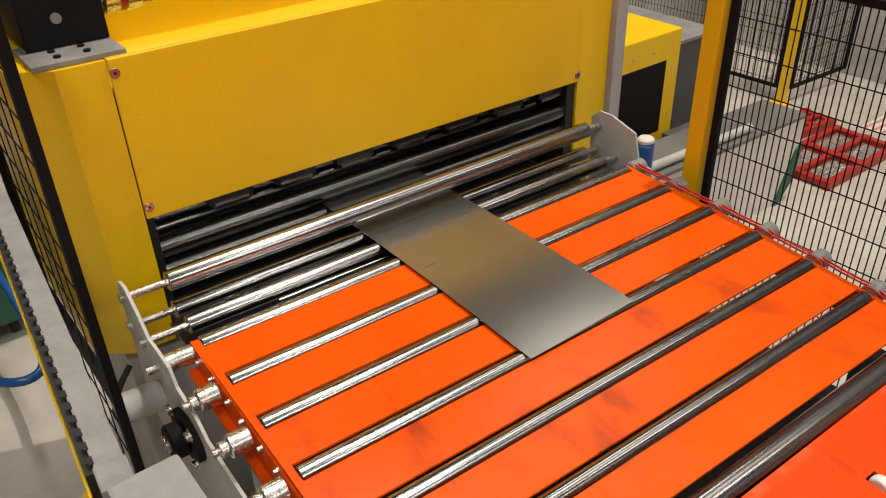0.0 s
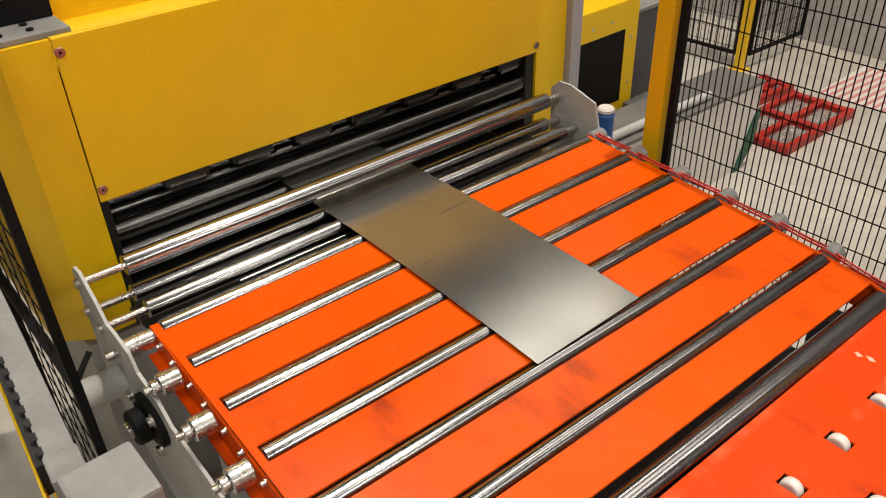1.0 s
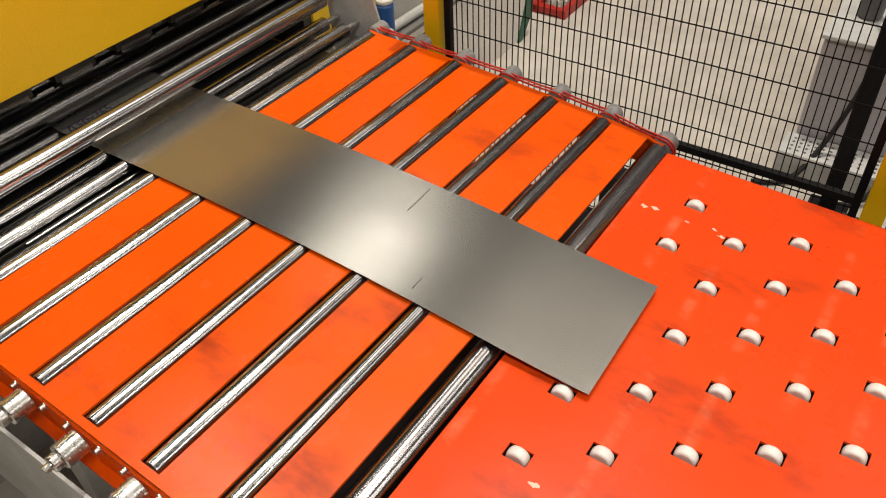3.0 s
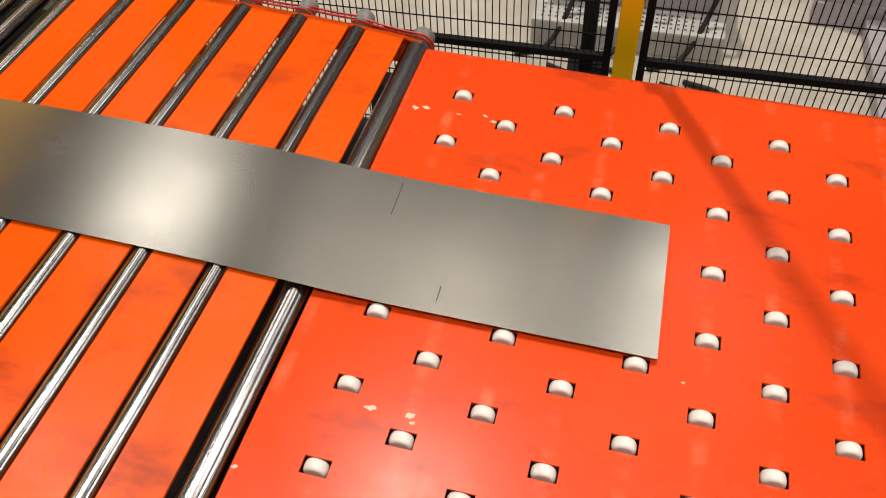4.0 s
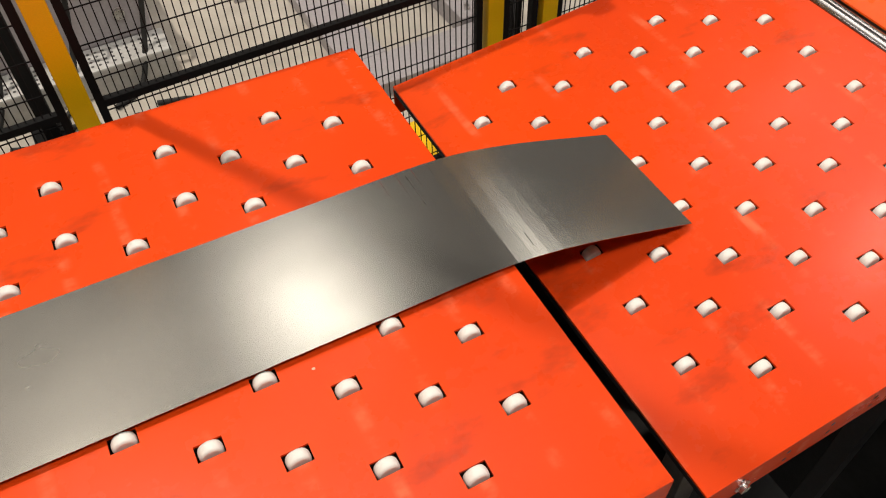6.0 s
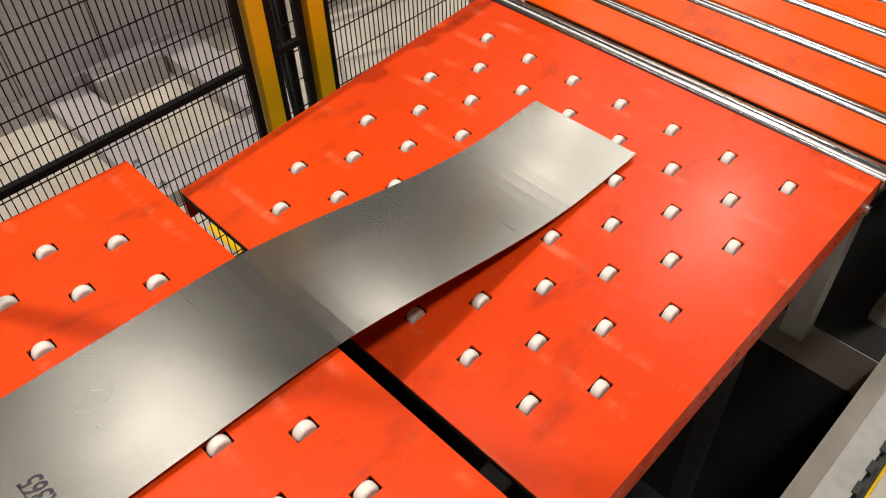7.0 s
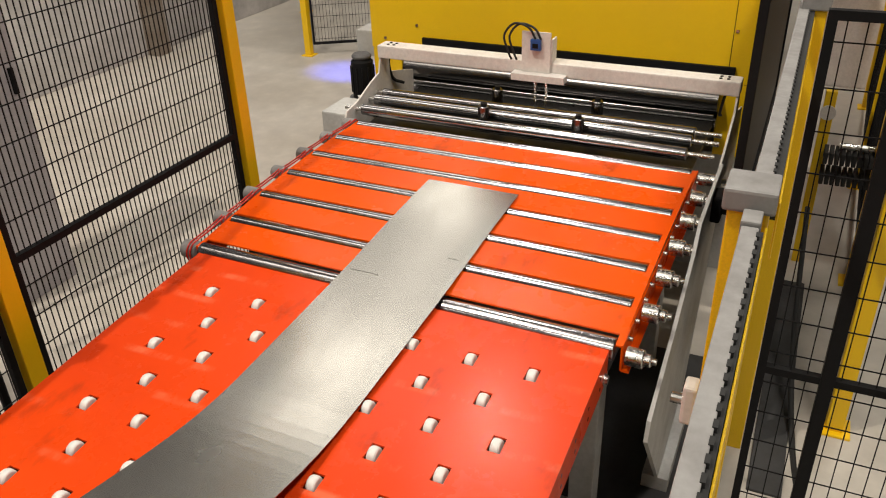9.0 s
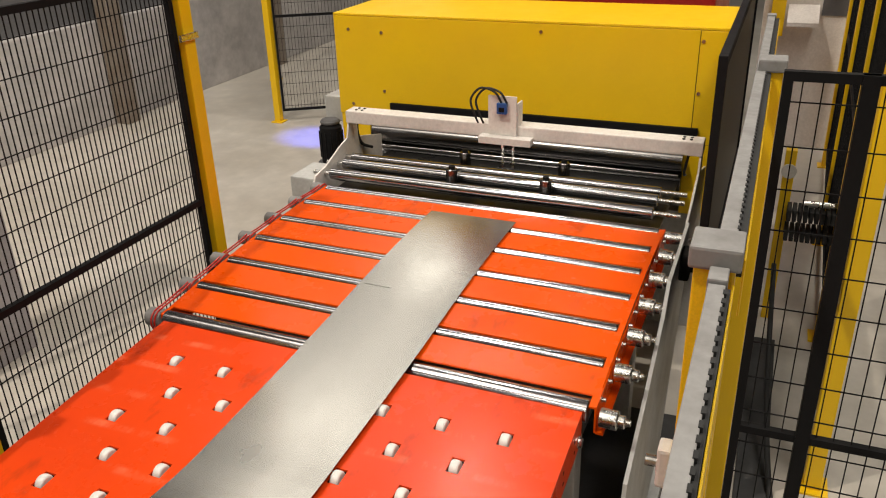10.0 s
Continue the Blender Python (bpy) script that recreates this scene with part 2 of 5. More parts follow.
def slab(bm, poly, axis, a, b):
    """A flat polygon given in the two other axes, as thick as from a to b along the axis."""
    def at(p, v):
        return {"x": (v, p[0], p[1]), "y": (p[0], v, p[1]), "z": (p[0], p[1], v)}[axis]
    lo = [bm.verts.new(at(p, a)) for p in poly]
    hi = [bm.verts.new(at(p, b)) for p in poly]
    n = len(poly)
    bm.faces.new(lo)
    bm.faces.new(hi[::-1])
    for k in range(n):
        bm.faces.new((lo[k], hi[k], hi[(k + 1) % n], lo[(k + 1) % n]))
    bmesh.ops.recalc_face_normals(bm, faces=bm.faces[:])


def tube(bm, pts, r, seg=8):
    """A round hose along points."""
    pts = [Vector(p) for p in pts]
    prev = None
    for k, p in enumerate(pts):
        d = (pts[min(k + 1, len(pts) - 1)] - pts[max(k - 1, 0)]).normalized()
        side = d.cross(Vector((0.13, 0.31, 0.94))).normalized()
        up = side.cross(d)
        ring = [bm.verts.new(p + r * (math.cos(a) * side + math.sin(a) * up)) for a in (2 * math.pi * j / seg for j in range(seg))]
        if prev:
            for j in range(seg):
                f = bm.faces.new((prev[j], prev[(j + 1) % seg], ring[(j + 1) % seg], ring[j]))
                f.smooth = True
        prev = ring


def curve_pts(ctrl, n=6):
    """Points on a smooth line through the given ones."""
    c = [Vector(p) for p in ctrl]
    c = [2 * c[0] - c[1]] + c + [2 * c[-1] - c[-2]]
    out = []
    for k in range(1, len(c) - 2):
        for j in range(n):
            t = j / n
            out.append(0.5 * ((2 * c[k]) + (c[k + 1] - c[k - 1]) * t + (2 * c[k - 1] - 5 * c[k] + 4 * c[k + 1] - c[k + 2]) * t * t
                              + (3 * c[k] - c[k - 1] - 3 * c[k + 1] + c[k + 2]) * t ** 3))
    out.append(c[-2])
    return out


def mesh_of(name, bm, material):
    me = bpy.data.meshes.new(name)
    bmesh.ops.recalc_face_normals(bm, faces=bm.faces[:])
    bm.to_mesh(me)
    bm.free()
    me.materials.append(material)
    return me


def part(name, bm, material, parent, label=""):
    ob = new(name, mesh_of(name, bm, material))
    ob.parent = parent
    if label:
        ob["label"] = label
    return ob


def make(name, fill, material, parent, label=""):
    bm = bmesh.new()
    fill(bm)
    return part(name, bm, material, parent, label)


def boxes(name, material, parent, *dims, bevel=0.0, label=""):
    bm = bmesh.new()
    for d in dims:
        box(bm, *d, bevel=bevel)
    return part(name, bm, material, parent, label)


def rods(name, material, parent, *dims, seg=20, chamfer=0.0, label=""):
    bm = bmesh.new()
    for p0, p1, r in dims:
        rod(bm, p0, p1, r, seg, chamfer=chamfer)
    return part(name, bm, material, parent, label)


def shared(name, mesh, parent, m, label=""):
    ob = new(name, mesh)
    ob.parent = parent
    ob.matrix_basis = m
    if label:
        ob["label"] = label
    return ob


def thing(name, label, category, group="", kind="", at=(0, 0, 0)):
    ob = new(name)
    ob.location = at
    return tagged(ob, label, category, group, kind)


def skew(top, w, x0=None):
    """Turns a thing of the line by the small angle at which it stands out of square."""
    seen = set()
    for ob in top.children_recursive:
        if ob.type != "MESH":
            continue
        if ob.matrix_basis == Matrix():
            if ob.data.name in seen:
                continue
            seen.add(ob.data.name)
            for v in ob.data.vertices:
                x, y = v.co.x, v.co.y
                v.co.x = x + w * (y + 0.53)
                if x0 is not None:
                    v.co.y = y - w * (x - x0)
        else:
            x, y = ob.location.x, ob.location.y
            ob.location.x = x + w * (y + 0.53)
            if x0 is not None:
                ob.location.y = y - w * (x - x0)
    return top


def setting(name, bm, material, label):
    return tagged(new(name, mesh_of(name, bm, material)), label, name.split("_")[0], kind="structure")


# ---- the hall ----
def hall():
    bm = bmesh.new()
    # slab round the loop pit
    px0, px1, py0, py1 = -0.42, 2.63, -1.47, 0.165
    for d in ((-14, px0, -9, 4.9), (px1, 18, -9, 4.9), (px0, px1, -9, py0), (px0, px1, py1, 4.9)):
        box(bm, *d, -0.2, 0)
    setting("floor", bm, FLOOR, "pale sealed concrete factory floor with brownish stains")
    # thin dark sheet: shade under the roller table put into colour
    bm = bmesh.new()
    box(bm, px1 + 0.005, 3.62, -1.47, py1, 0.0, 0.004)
    setting("floor_plate", bm, MAT_AND_SHADE, "thin near-black sheet on the floor, standing for the shade below the roller table")
    bm = bmesh.new()
    box(bm, 1.49, 1.61, 0.17, 0.72, 0.0, 0.004)
    setting("floor_marking", bm, YELLOW, "yellow painted stripe on the factory floor")
    # pit surfaces painted near-black to deepen the shade below the castor tables
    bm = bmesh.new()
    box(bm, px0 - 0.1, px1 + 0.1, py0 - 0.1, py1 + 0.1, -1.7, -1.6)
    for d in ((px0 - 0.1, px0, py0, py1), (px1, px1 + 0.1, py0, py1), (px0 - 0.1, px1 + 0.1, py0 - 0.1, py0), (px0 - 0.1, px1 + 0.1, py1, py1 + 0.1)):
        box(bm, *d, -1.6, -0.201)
    setting("pit", bm, MAT_AND_SHADE, "loop pit under the castor tables, coloured near-black for the shade in it")
    bm = bmesh.new()
    box(bm, -14, 18, 4.22, 4.5, 0, 0.97, 0.01)
    plinth_wall = setting("wall_north_plinth", bm, WALL_CONCRETE, "stained grey precast concrete plinth wall with pilasters")
    for x in (-9.1, -6.4, -3.7, -1.0, 1.7, 3.87, 6.57, 9.27, 11.9):
        boxes("pilaster", RUSTY, plinth_wall, (x, x + 0.17, 4.07, 4.217, 0, 1.35), bevel=0.008, label="brownish steel column before the plinth")
    bm = bmesh.new()
    box(bm, -14, 18, 4.36, 4.6, 0.97, 12)
    setting("wall_north", bm, HALL_WALL, "dull dark grey sandwich panel wall above the concrete plinth")
    for nm, d in (("wall_south", (-14, 18, -9.2, -9, 0, 12)), ("wall_west", (-14.2, -14, -9.2, 4.6, 0, 12)), ("wall_east", (18, 18.2, -9.2, 4.6, 0, 12))):
        bm = bmesh.new()
        box(bm, *d)
        setting(nm, bm, HALL_WALL, "plain dull dark grey sandwich panel wall of the hall")
    bm = bmesh.new()
    box(bm, -14.2, 18.2, -9.2, 4.6, 12, 12.15)
    for x in range(-12, 18, 3):
        box(bm, x, x + 0.18, -9, 4.4, 11.6, 12)
    setting("ceiling", bm, ROOF, "grey trapezoidal sheet roof on steel beams")


hall()


# ---- the two roller tables ----
Z0 = 0.9273
DX, DY = 0.2691, 0.09
S_AB, S_CD = -0.0394, 0.0655
A_X0, A_PITCH, A_Y0, A_Y1 = -1.2395, 0.1728, -1.315, 0.229
D_X0, D_PITCH, D_Y0, D_Y1 = 2.5126, 0.1816, -1.302, 0.197


def ab(x):
    """Height of the line before the loop: an arc of rollers, then a straight castor table."""
    if x > -0.205:
        return Z0 + S_AB * x
    d = max(0.0, x - A_X0)
    return 1.0011 - 0.0072 * d - 0.0381 * d * d - 0.0075 * (d / 1.042) ** 4


def cd(x):
    """Height of the line after the loop: a straight castor table, then an arc of rollers."""
    if x < 2.5:
        return 0.7328 + S_CD * (x - 1.4926)
    d = min(x, 3.62) - 2.5
    return 0.7925 + 0.1455 * d - 0.0722 * d * d


def blend(x, xa, xb, za, zb, sa, sb):
    """A smooth line from one height and slope to another."""
    h = xb - xa
    q = (x - xa) / h
    return ((2 * q ** 3 - 3 * q ** 2 + 1) * za + (q ** 3 - 2 * q ** 2 + q) * h * sa + (3 * q ** 2 - 2 * q ** 3) * zb + (q ** 3 - q ** 2) * h * sb)


def ab_sheet(x):
    """The sheet's own line over the first two tables, with no kink at the large roller."""
    return blend(x, -0.21, 0.20, ab(-0.21), ab(0.20), -0.115, S_AB) if -0.21 < x < 0.20 else ab(x)


def cd_sheet(x):
    return blend(x, 2.25, 2.75, cd(2.25), cd(2.75), S_CD, 0.109) if 2.25 < x < 2.75 else cd(x)


def barrel(name, x, z, y0, y1, r, parent, material=None):
    return rods(name, material or STEEL, parent, ((x, y0, z), (x, y1, z), r), seg=44, chamfer=0.002)


def hex_bolt(bm, x, y, z, r=0.008, out=-1):
    rod(bm, (x, y, z), (x, y + out * 0.003, z), r * 1.35, 14)
    rod(bm, (x, y + out * 0.003, z), (x, y + out * 0.012, z), r, 6)


def roller_table(label, x0, pitch, y0, y1, zf, slope, big, lean_end, w):
    table = thing("roller_table", label, "roller table", "roller tables of the line", at=(0, 0, 0))
    xs = [x0 + pitch * k for k in range(7)]
    turn = math.degrees(math.atan(slope))
    n = len(xs)
    # strips of plate between the rollers, sloping with the table
    for k in range(n - 1):
        a = xs[k] + (0.036 if k == big else 0.026)
        b = xs[k + 1] - (0.036 if k + 1 == big else 0.026)
        bm = bmesh.new()
        box(bm, a, b, y0, y1, -0.006, 0)
        for v in bm.verts:
            v.co.z += zf(v.co.x) - 0.004
        part("deck_strip", bm, ORANGE, table)
    # bands that run past the slots' ends
    lo, hi = xs[0] - 0.012, xs[-1] + 0.012
    for k, x in enumerate(xs):
        g = 0.036 if k == big else 0.026
        for ya, yb in ((y0, y0 + 0.018), (y1 - 0.012, y1)):
            bm = bmesh.new()
            box(bm, max(lo, x - g), min(hi, x + g), ya, yb, -0.006, 0)
            for v in bm.verts:
                v.co.z += zf(v.co.x) - 0.004
            part("edge_bridge", bm, ORANGE, table)
    # folded side frame with its lower flange
    bm = bmesh.new()
    box(bm, lo, hi, y0 - 0.004, y0 + 0.002, -0.085, 0.002, 0.001)
    box(bm, lo, hi, y0 - 0.026, y0 - 0.003, -0.088, -0.081)
    for v in bm.verts:
        v.co.z += zf(v.co.x) - 0.004
    part("side_frame", bm, ORANGE, table, "folded orange side frame with bolts")
    bm = bmesh.new()
    box(bm, lo, hi, y1 - 0.002, y1 + 0.004, -0.085, 0.001, 0.001)
    for v in bm.verts:
        v.co.z += zf(v.co.x) - 0.004
    part("side_frame", bm, ORANGE, table)
    bm = bmesh.new()
    hex_bolt(bm, 0, 0, 0, 0.0065)
    me = mesh_of("frame_bolt", bm, ZINC)
    for k in range(n - 1):
        for f in (0.28, 0.72):
            x = xs[k] + pitch * f
            shared("frame_bolt", me, table, Matrix.Translation((x, y0 - 0.004, zf(x) - 0.026)))
    for k, x in enumerate(xs):
        r = 0.034 if k == big else 0.0215
        zc = zf(x) + 0.004 - r
        barrel("roller", x, zc, y0 + 0.020, y1 - 0.0125, r, table, MID_ROLL if k == big else STEEL)
        if k != lean_end:
            # near end: stepped steel hub with a clamping nut
            hub = rods("roller_hub", ZINC, table, ((x, y0 - 0.012, zc - 0.012), (x, y0 - 0.062, zc - 0.012), 0.028), seg=24, chamfer=0.002)
            rods("hub_collar", ZINC, hub, ((x, y0 - 0.062, zc - 0.012), (x, y0 - 0.082, zc - 0.012), 0.019), seg=20, chamfer=0.002)
            rods("hub_nut", ZINC, hub, ((x, y0 - 0.082, zc - 0.012), (x, y0 - 0.097, zc - 0.012), 0.010), seg=6)
        else:
            rods("roller_shaft", ZINC, table, ((x, y0 - 0.004, zc - 0.012), (x, y0 - 0.088, zc - 0.012), 0.024), seg=22, chamfer=0.002)
            rods("hub_nut", ZINC, table, ((x, y0 - 0.094, zc - 0.012), (x, y0 - 0.122, zc - 0.012), 0.012), seg=6)
        rods("roller_end_cap", CAP_GREY, table, ((x, y1 + 0.004, zc), (x, y1 + 0.065, zc), max(r, 0.028) * 0.98), seg=20, chamfer=0.005, label="weathered grey roller end cap")
    # round drive belts looped over the far roller ends
    for k in range(n - 1):
        xa, xb = xs[k], xs[k + 1]
        ra, rb = (0.040 if k == big else 0.0285), (0.040 if k + 1 == big else 0.0285)
        for side in (0.012, 0.026):
            y = y1 + side - (0.006 if k % 2 else 0)
            za, zb = zf(xa) + 0.006 - ra, zf(xb) + 0.006 - rb
            pts = [(xa, y, za + ra)] + [(xa + (xb - xa) * q, y, za + ra + (zb + rb - za - ra) * q - 0.004 * math.sin(math.pi * q)) for q in (0.25, 0.5, 0.75)] + [(xb, y, zb + rb)]
            pts += [(xb + rb * math.sin(a), y, zb + rb * math.cos(a)) for a in np.linspace(0.3, 3.0, 9)]
            pts += [(xa - ra * math.sin(a), y, za + ra * math.cos(a)) for a in np.linspace(3.1, 6.2 - 3.1 + 0.05, 2)]
            pts += [(xa - ra * math.sin(a), y, za + ra * math.cos(a)) for a in np.linspace(2.9, 0.0, 9)]
            bm = bmesh.new()
            tube(bm, pts, 0.0032, 6)
            part("drive_belt", bm, RED_HOSE, table, "red round polyurethane drive belt")
    # cross members and the closed trough below
    x_a, x_b = min(xs) + 0.08, max(xs) - 0.08
    boxes("under_tray", DARK_GREY, table, (x_a, x_b, y0 + 0.05, y1 - 0.05, 0.62, 0.66), label="dark tray below the rollers")
    for x in (x_a, x_b):
        for y in (y0 + 0.10, y1 - 0.10):
            boxes("leg", GREY_PAINT, table, (x - 0.04, x + 0.04, y - 0.04, y + 0.04, 0, 0.72), bevel=0.004)
            boxes("stay", DARK_GREY, table, (x - 0.03, x + 0.03, y - 0.03, y + 0.03, 0.72, zf(x) - 0.09))
    return skew(table, w, x0)


roller_table("orange-red plate roller table with steel rollers below the straightener exit", A_X0, A_PITCH, A_Y0, A_Y1, ab, S_AB, 6, 0, 0.0332)
roller_table("orange-red plate roller table with steel rollers before the feeder", D_X0, D_PITCH, D_Y0, D_Y1, cd, 0.07, 0, 6, 0.0217)


# ---- the two castor tables ----
def wheel_mesh():
    bm = bmesh.new()
    prof = ((-0.0125, 0.017), (-0.0115, 0.0212), (-0.007, 0.0232), (0, 0.0238), (0.007, 0.0232), (0.0115, 0.0212), (0.0125, 0.017))
    seg = 22
    prev = None
    for y, r in prof:
        ring = [bm.verts.new((r * math.cos(a), y, r * math.sin(a))) for a in (2 * math.pi * k / seg for k in range(seg))]
        if prev:
            for k in range(seg):
                f = bm.faces.new((prev[k], prev[(k + 1) % seg], ring[(k + 1) % seg], ring[k]))
                f.smooth = True
        else:
            bm.faces.new(ring)
        prev = ring
    bm.faces.new(prev[::-1])
    return mesh_of("castor_wheel", bm, NYLON)


WHEEL = wheel_mesh()


def castor_table(label, xa, xb, ya, yb, zf, wheels, slope):
    table = thing("castor_table", label, "castor table", "castor tables of the line")
    hx, hy = 0.0265, 0.0175
    cuts_x = sorted({xa, xb} | {round(x + s * hx, 4) for x, _ in wheels for s in (-1, 1)})
    cuts_y = sorted({ya, yb} | {round(y + s * hy, 4) for _, y in wheels for s in (-1, 1)})
    bm = bmesh.new()
    grid = {}

    def vert(i, j, k):
        if (i, j, k) not in grid:
            x = cuts_x[i]
            grid[i, j, k] = bm.verts.new((x, cuts_y[j], zf(x) - 0.010 - 0.006 * k))
        return grid[i, j, k]

    def solid(i, j):
        if not (0 <= i < len(cuts_x) - 1 and 0 <= j < len(cuts_y) - 1):
            return False
        cx, cy = (cuts_x[i] + cuts_x[i + 1]) / 2, (cuts_y[j] + cuts_y[j + 1]) / 2
        return not any(abs(cx - x) < hx and abs(cy - y) < hy for x, y in wheels)
    for i in range(len(cuts_x) - 1):
        for j in range(len(cuts_y) - 1):
            if not solid(i, j):
                continue
            bm.faces.new((vert(i, j, 0), vert(i + 1, j, 0), vert(i + 1, j + 1, 0), vert(i, j + 1, 0)))
            bm.faces.new((vert(i, j, 1), vert(i, j + 1, 1), vert(i + 1, j + 1, 1), vert(i + 1, j, 1)))
            for di, dj, p, q in ((-1, 0, (i, j), (i, j + 1)), (1, 0, (i + 1, j + 1), (i + 1, j)), (0, -1, (i + 1, j), (i, j)), (0, 1, (i, j + 1), (i + 1, j + 1))):
                if not solid(i + di, j + dj):
                    bm.faces.new((vert(*p, 0), vert(*p, 1), vert(*q, 1), vert(*q, 0)))
    part("deck", bm, RED_ORANGE, table, "scuffed glossy orange-red plate deck with wheel slots")
    for y0, y1, lab in ((ya - 0.001, ya + 0.005, "side skirt with a row of bolt holes"), (yb - 0.005, yb + 0.001, "")):
        bm = bmesh.new()
        box(bm, xa, xb, y0, y1, -0.115, -0.0105, 0.0015)
        for v in bm.verts:
            v.co.z += zf(v.co.x)
        part("side_skirt", bm, RED_ORANGE, table, lab)
    for x0, x1 in ((xa - 0.001, xa + 0.004), (xb - 0.004, xb + 0.001)):
        boxes("end_fold", BLACK, table, (x0, x1, ya + 0.006, yb - 0.006, zf(x0) - 0.032, zf(x0) - 0.017))
    x = xa + 0.1
    while x < xb - 0.05:
        for dz in (0.045, 0.08):
            rods("bolt_hole", BLACK, table, ((x, ya - 0.0015, zf(x) - dz), (x, ya + 0.002, zf(x) - dz), 0.006), seg=10)
        x += 0.12
    for x, y in wheels:
        shared("wheel", WHEEL, table, Matrix.Translation((x, y, zf(x) - 0.0205)))
    # dark castor housings below the slots
    bm = bmesh.new()
    box(bm, -0.032, 0.032, -0.022, 0.022, -0.062, -0.056)
    for s in (-1, 1):
        box(bm, -0.030, 0.030, s * 0.0195 - 0.001, s * 0.0195 + 0.001, -0.058, -0.0175)
        box(bm, s * 0.0285 - 0.001, s * 0.0285 + 0.001, -0.0185, 0.0185, -0.058, -0.0175)
    housing = mesh_of("castor_housing", bm, BLACK)
    for x, y in wheels:
        shared("castor_housing", housing, table, Matrix.Translation((x, y, zf(x))))
    for x in (xa + 0.15, xb - 0.15):
        boxes("cross_beam", DARK_GREY, table, (x - 0.03, x + 0.03, ya + 0.02, yb - 0.02, zf(x) - 0.14, zf(x) - 0.065))
        for y in (ya + 0.16, yb - 0.12):
            boxes("leg", DARK_GREY, table, (x - 0.035, x + 0.035, y - 0.035, y + 0.035, -1.6, zf(x) - 0.14), bevel=0.003)
    return table


wheels_b = [(-0.0124 + i * DX + (DX / 2 if j % 2 else 0), 0.001 - j * DY) for j in range(13) for i in range(4)]
wheels_c = [(1.492 + i * DX - (DX / 2 if j % 2 else 0), -0.0265 - j * DY) for j in range(13) for i in range(4)]
table_b = castor_table("sloping orange-red castor table with rows of white wheels", -0.163, 1.100, -1.254, 0.174, ab, wheels_b, S_AB)
table_c = castor_table("low orange-red castor table rising towards the feeder", 1.208, 2.471, -1.272, 0.162, cd, wheels_c, S_CD)
hexes = bmesh.new()
hex_bolt(hexes, 2.43, -1.2735, 0.716, 0.014)
part("pivot_bolt", hexes, ZINC, table_c, "large zinc pivot bolt")
hexes = bmesh.new()
hex_bolt(hexes, 1.315, -1.2735, 0.645, 0.014)
part("pivot_bolt", hexes, ZINC, table_c)
chips = random.Random(5)
for cx, cy, cr in ((0.047, -0.941, 0.010), (0.124, -0.936, 0.011), (0.132, -0.952, 0.007), (-0.122, -0.074, 0.012), (-0.095, -0.068, 0.010), (0.088, -0.080, 0.009),
                   (0.063, -0.064, 0.007), (-0.006, -0.073, 0.005), (-0.155, -1.115, 0.006), (0.62, -0.74, 0.004)):
    bm = bmesh.new()
    slab(bm, [(cx + cr * (0.5 + chips.random()) * math.cos(a), cy + 0.6 * cr * (0.4 + chips.random()) * math.sin(a)) for a in np.linspace(0, 2 * math.pi, 9, endpoint=False)], "z", 0, 0.0003)
    for v in bm.verts:
        v.co.z += ab(v.co.x) - 0.0099
    part("paint_chip", bm, CHIP, table_b, "pale chip in the paint")
skew(table_b, 0.0236)
skew(table_c, 0.0211)


# ---- the steel sheet: rigid strips that follow the line ----
LIP, TOUCH, LAND = 1.100, 1.60, 1.97
STRIP, W_HALF = 0.04, 0.182
KEY_TIMES = [0.25 * k for k in range(41)]
TIP = ((0, -0.697), (1, -0.555), (2, -0.417), (2.25, -0.355), (3.5, 0.297), (4, 0.560), (4.5, 0.823), (5, 1.088), (5.5, 1.355), (6, 1.604), (7.5, 2.400), (8, 2.650), (8.5, 2.910), (9, 3.160), (9.5, 3.372), (10, 3.472))


def tip_x(t):
    for (ta, xa), (tb, xb) in zip(TIP, TIP[1:]):
        if t <= tb:
            k = (t - ta) / (tb - ta)
            return xa + k * (xb - xa)
    return TIP[-1][1]


def mid_y(x):
    return -0.527 - 0.025 * max(0.0, x - 1.0)


def profile(tip):
    """Points (x, z) of the sheet's underside from inside the straightener to its tip."""
    xs = np.linspace(-2.4, tip, 700)
    base = np.array([ab_sheet(v) + 0.006 for v in xs])
    lip = ab(LIP) + 0.006
    if tip <= LIP:
        return xs, base
    u = tip - LIP
    s = np.clip(xs - LIP, 0, None)
    if tip <= TOUCH:
        drop = 0.046 * (u / 0.265) ** 1.5
        bend = drop * s ** 2 * (6 * u * u - 4 * u * s + s * s) / (3 * u ** 4)
        return xs, np.where(xs > LIP, lip + S_AB * s - bend, base)
    k = min(1.0, (tip - TOUCH) / (LAND - TOUCH))
    k = k * k * (3 - 2 * k)
    end = min(tip, LAND)
    m0, m1 = -0.13 + 0.02 * k, -0.33 + k * (0.33 + S_CD)
    h = end - LIP
    q = np.clip(s / h, 0, 1)
    z = ((2 * q ** 3 - 3 * q ** 2 + 1) * lip + (q ** 3 - 2 * q ** 2 + q) * h * m0
         + (-2 * q ** 3 + 3 * q ** 2) * (cd(end) + 0.006) + (q ** 3 - q ** 2) * h * m1)
    z = np.where(xs > end, np.array([cd_sheet(v) + 0.006 for v in xs]), z)
    return xs, np.where(xs > LIP, z, base)


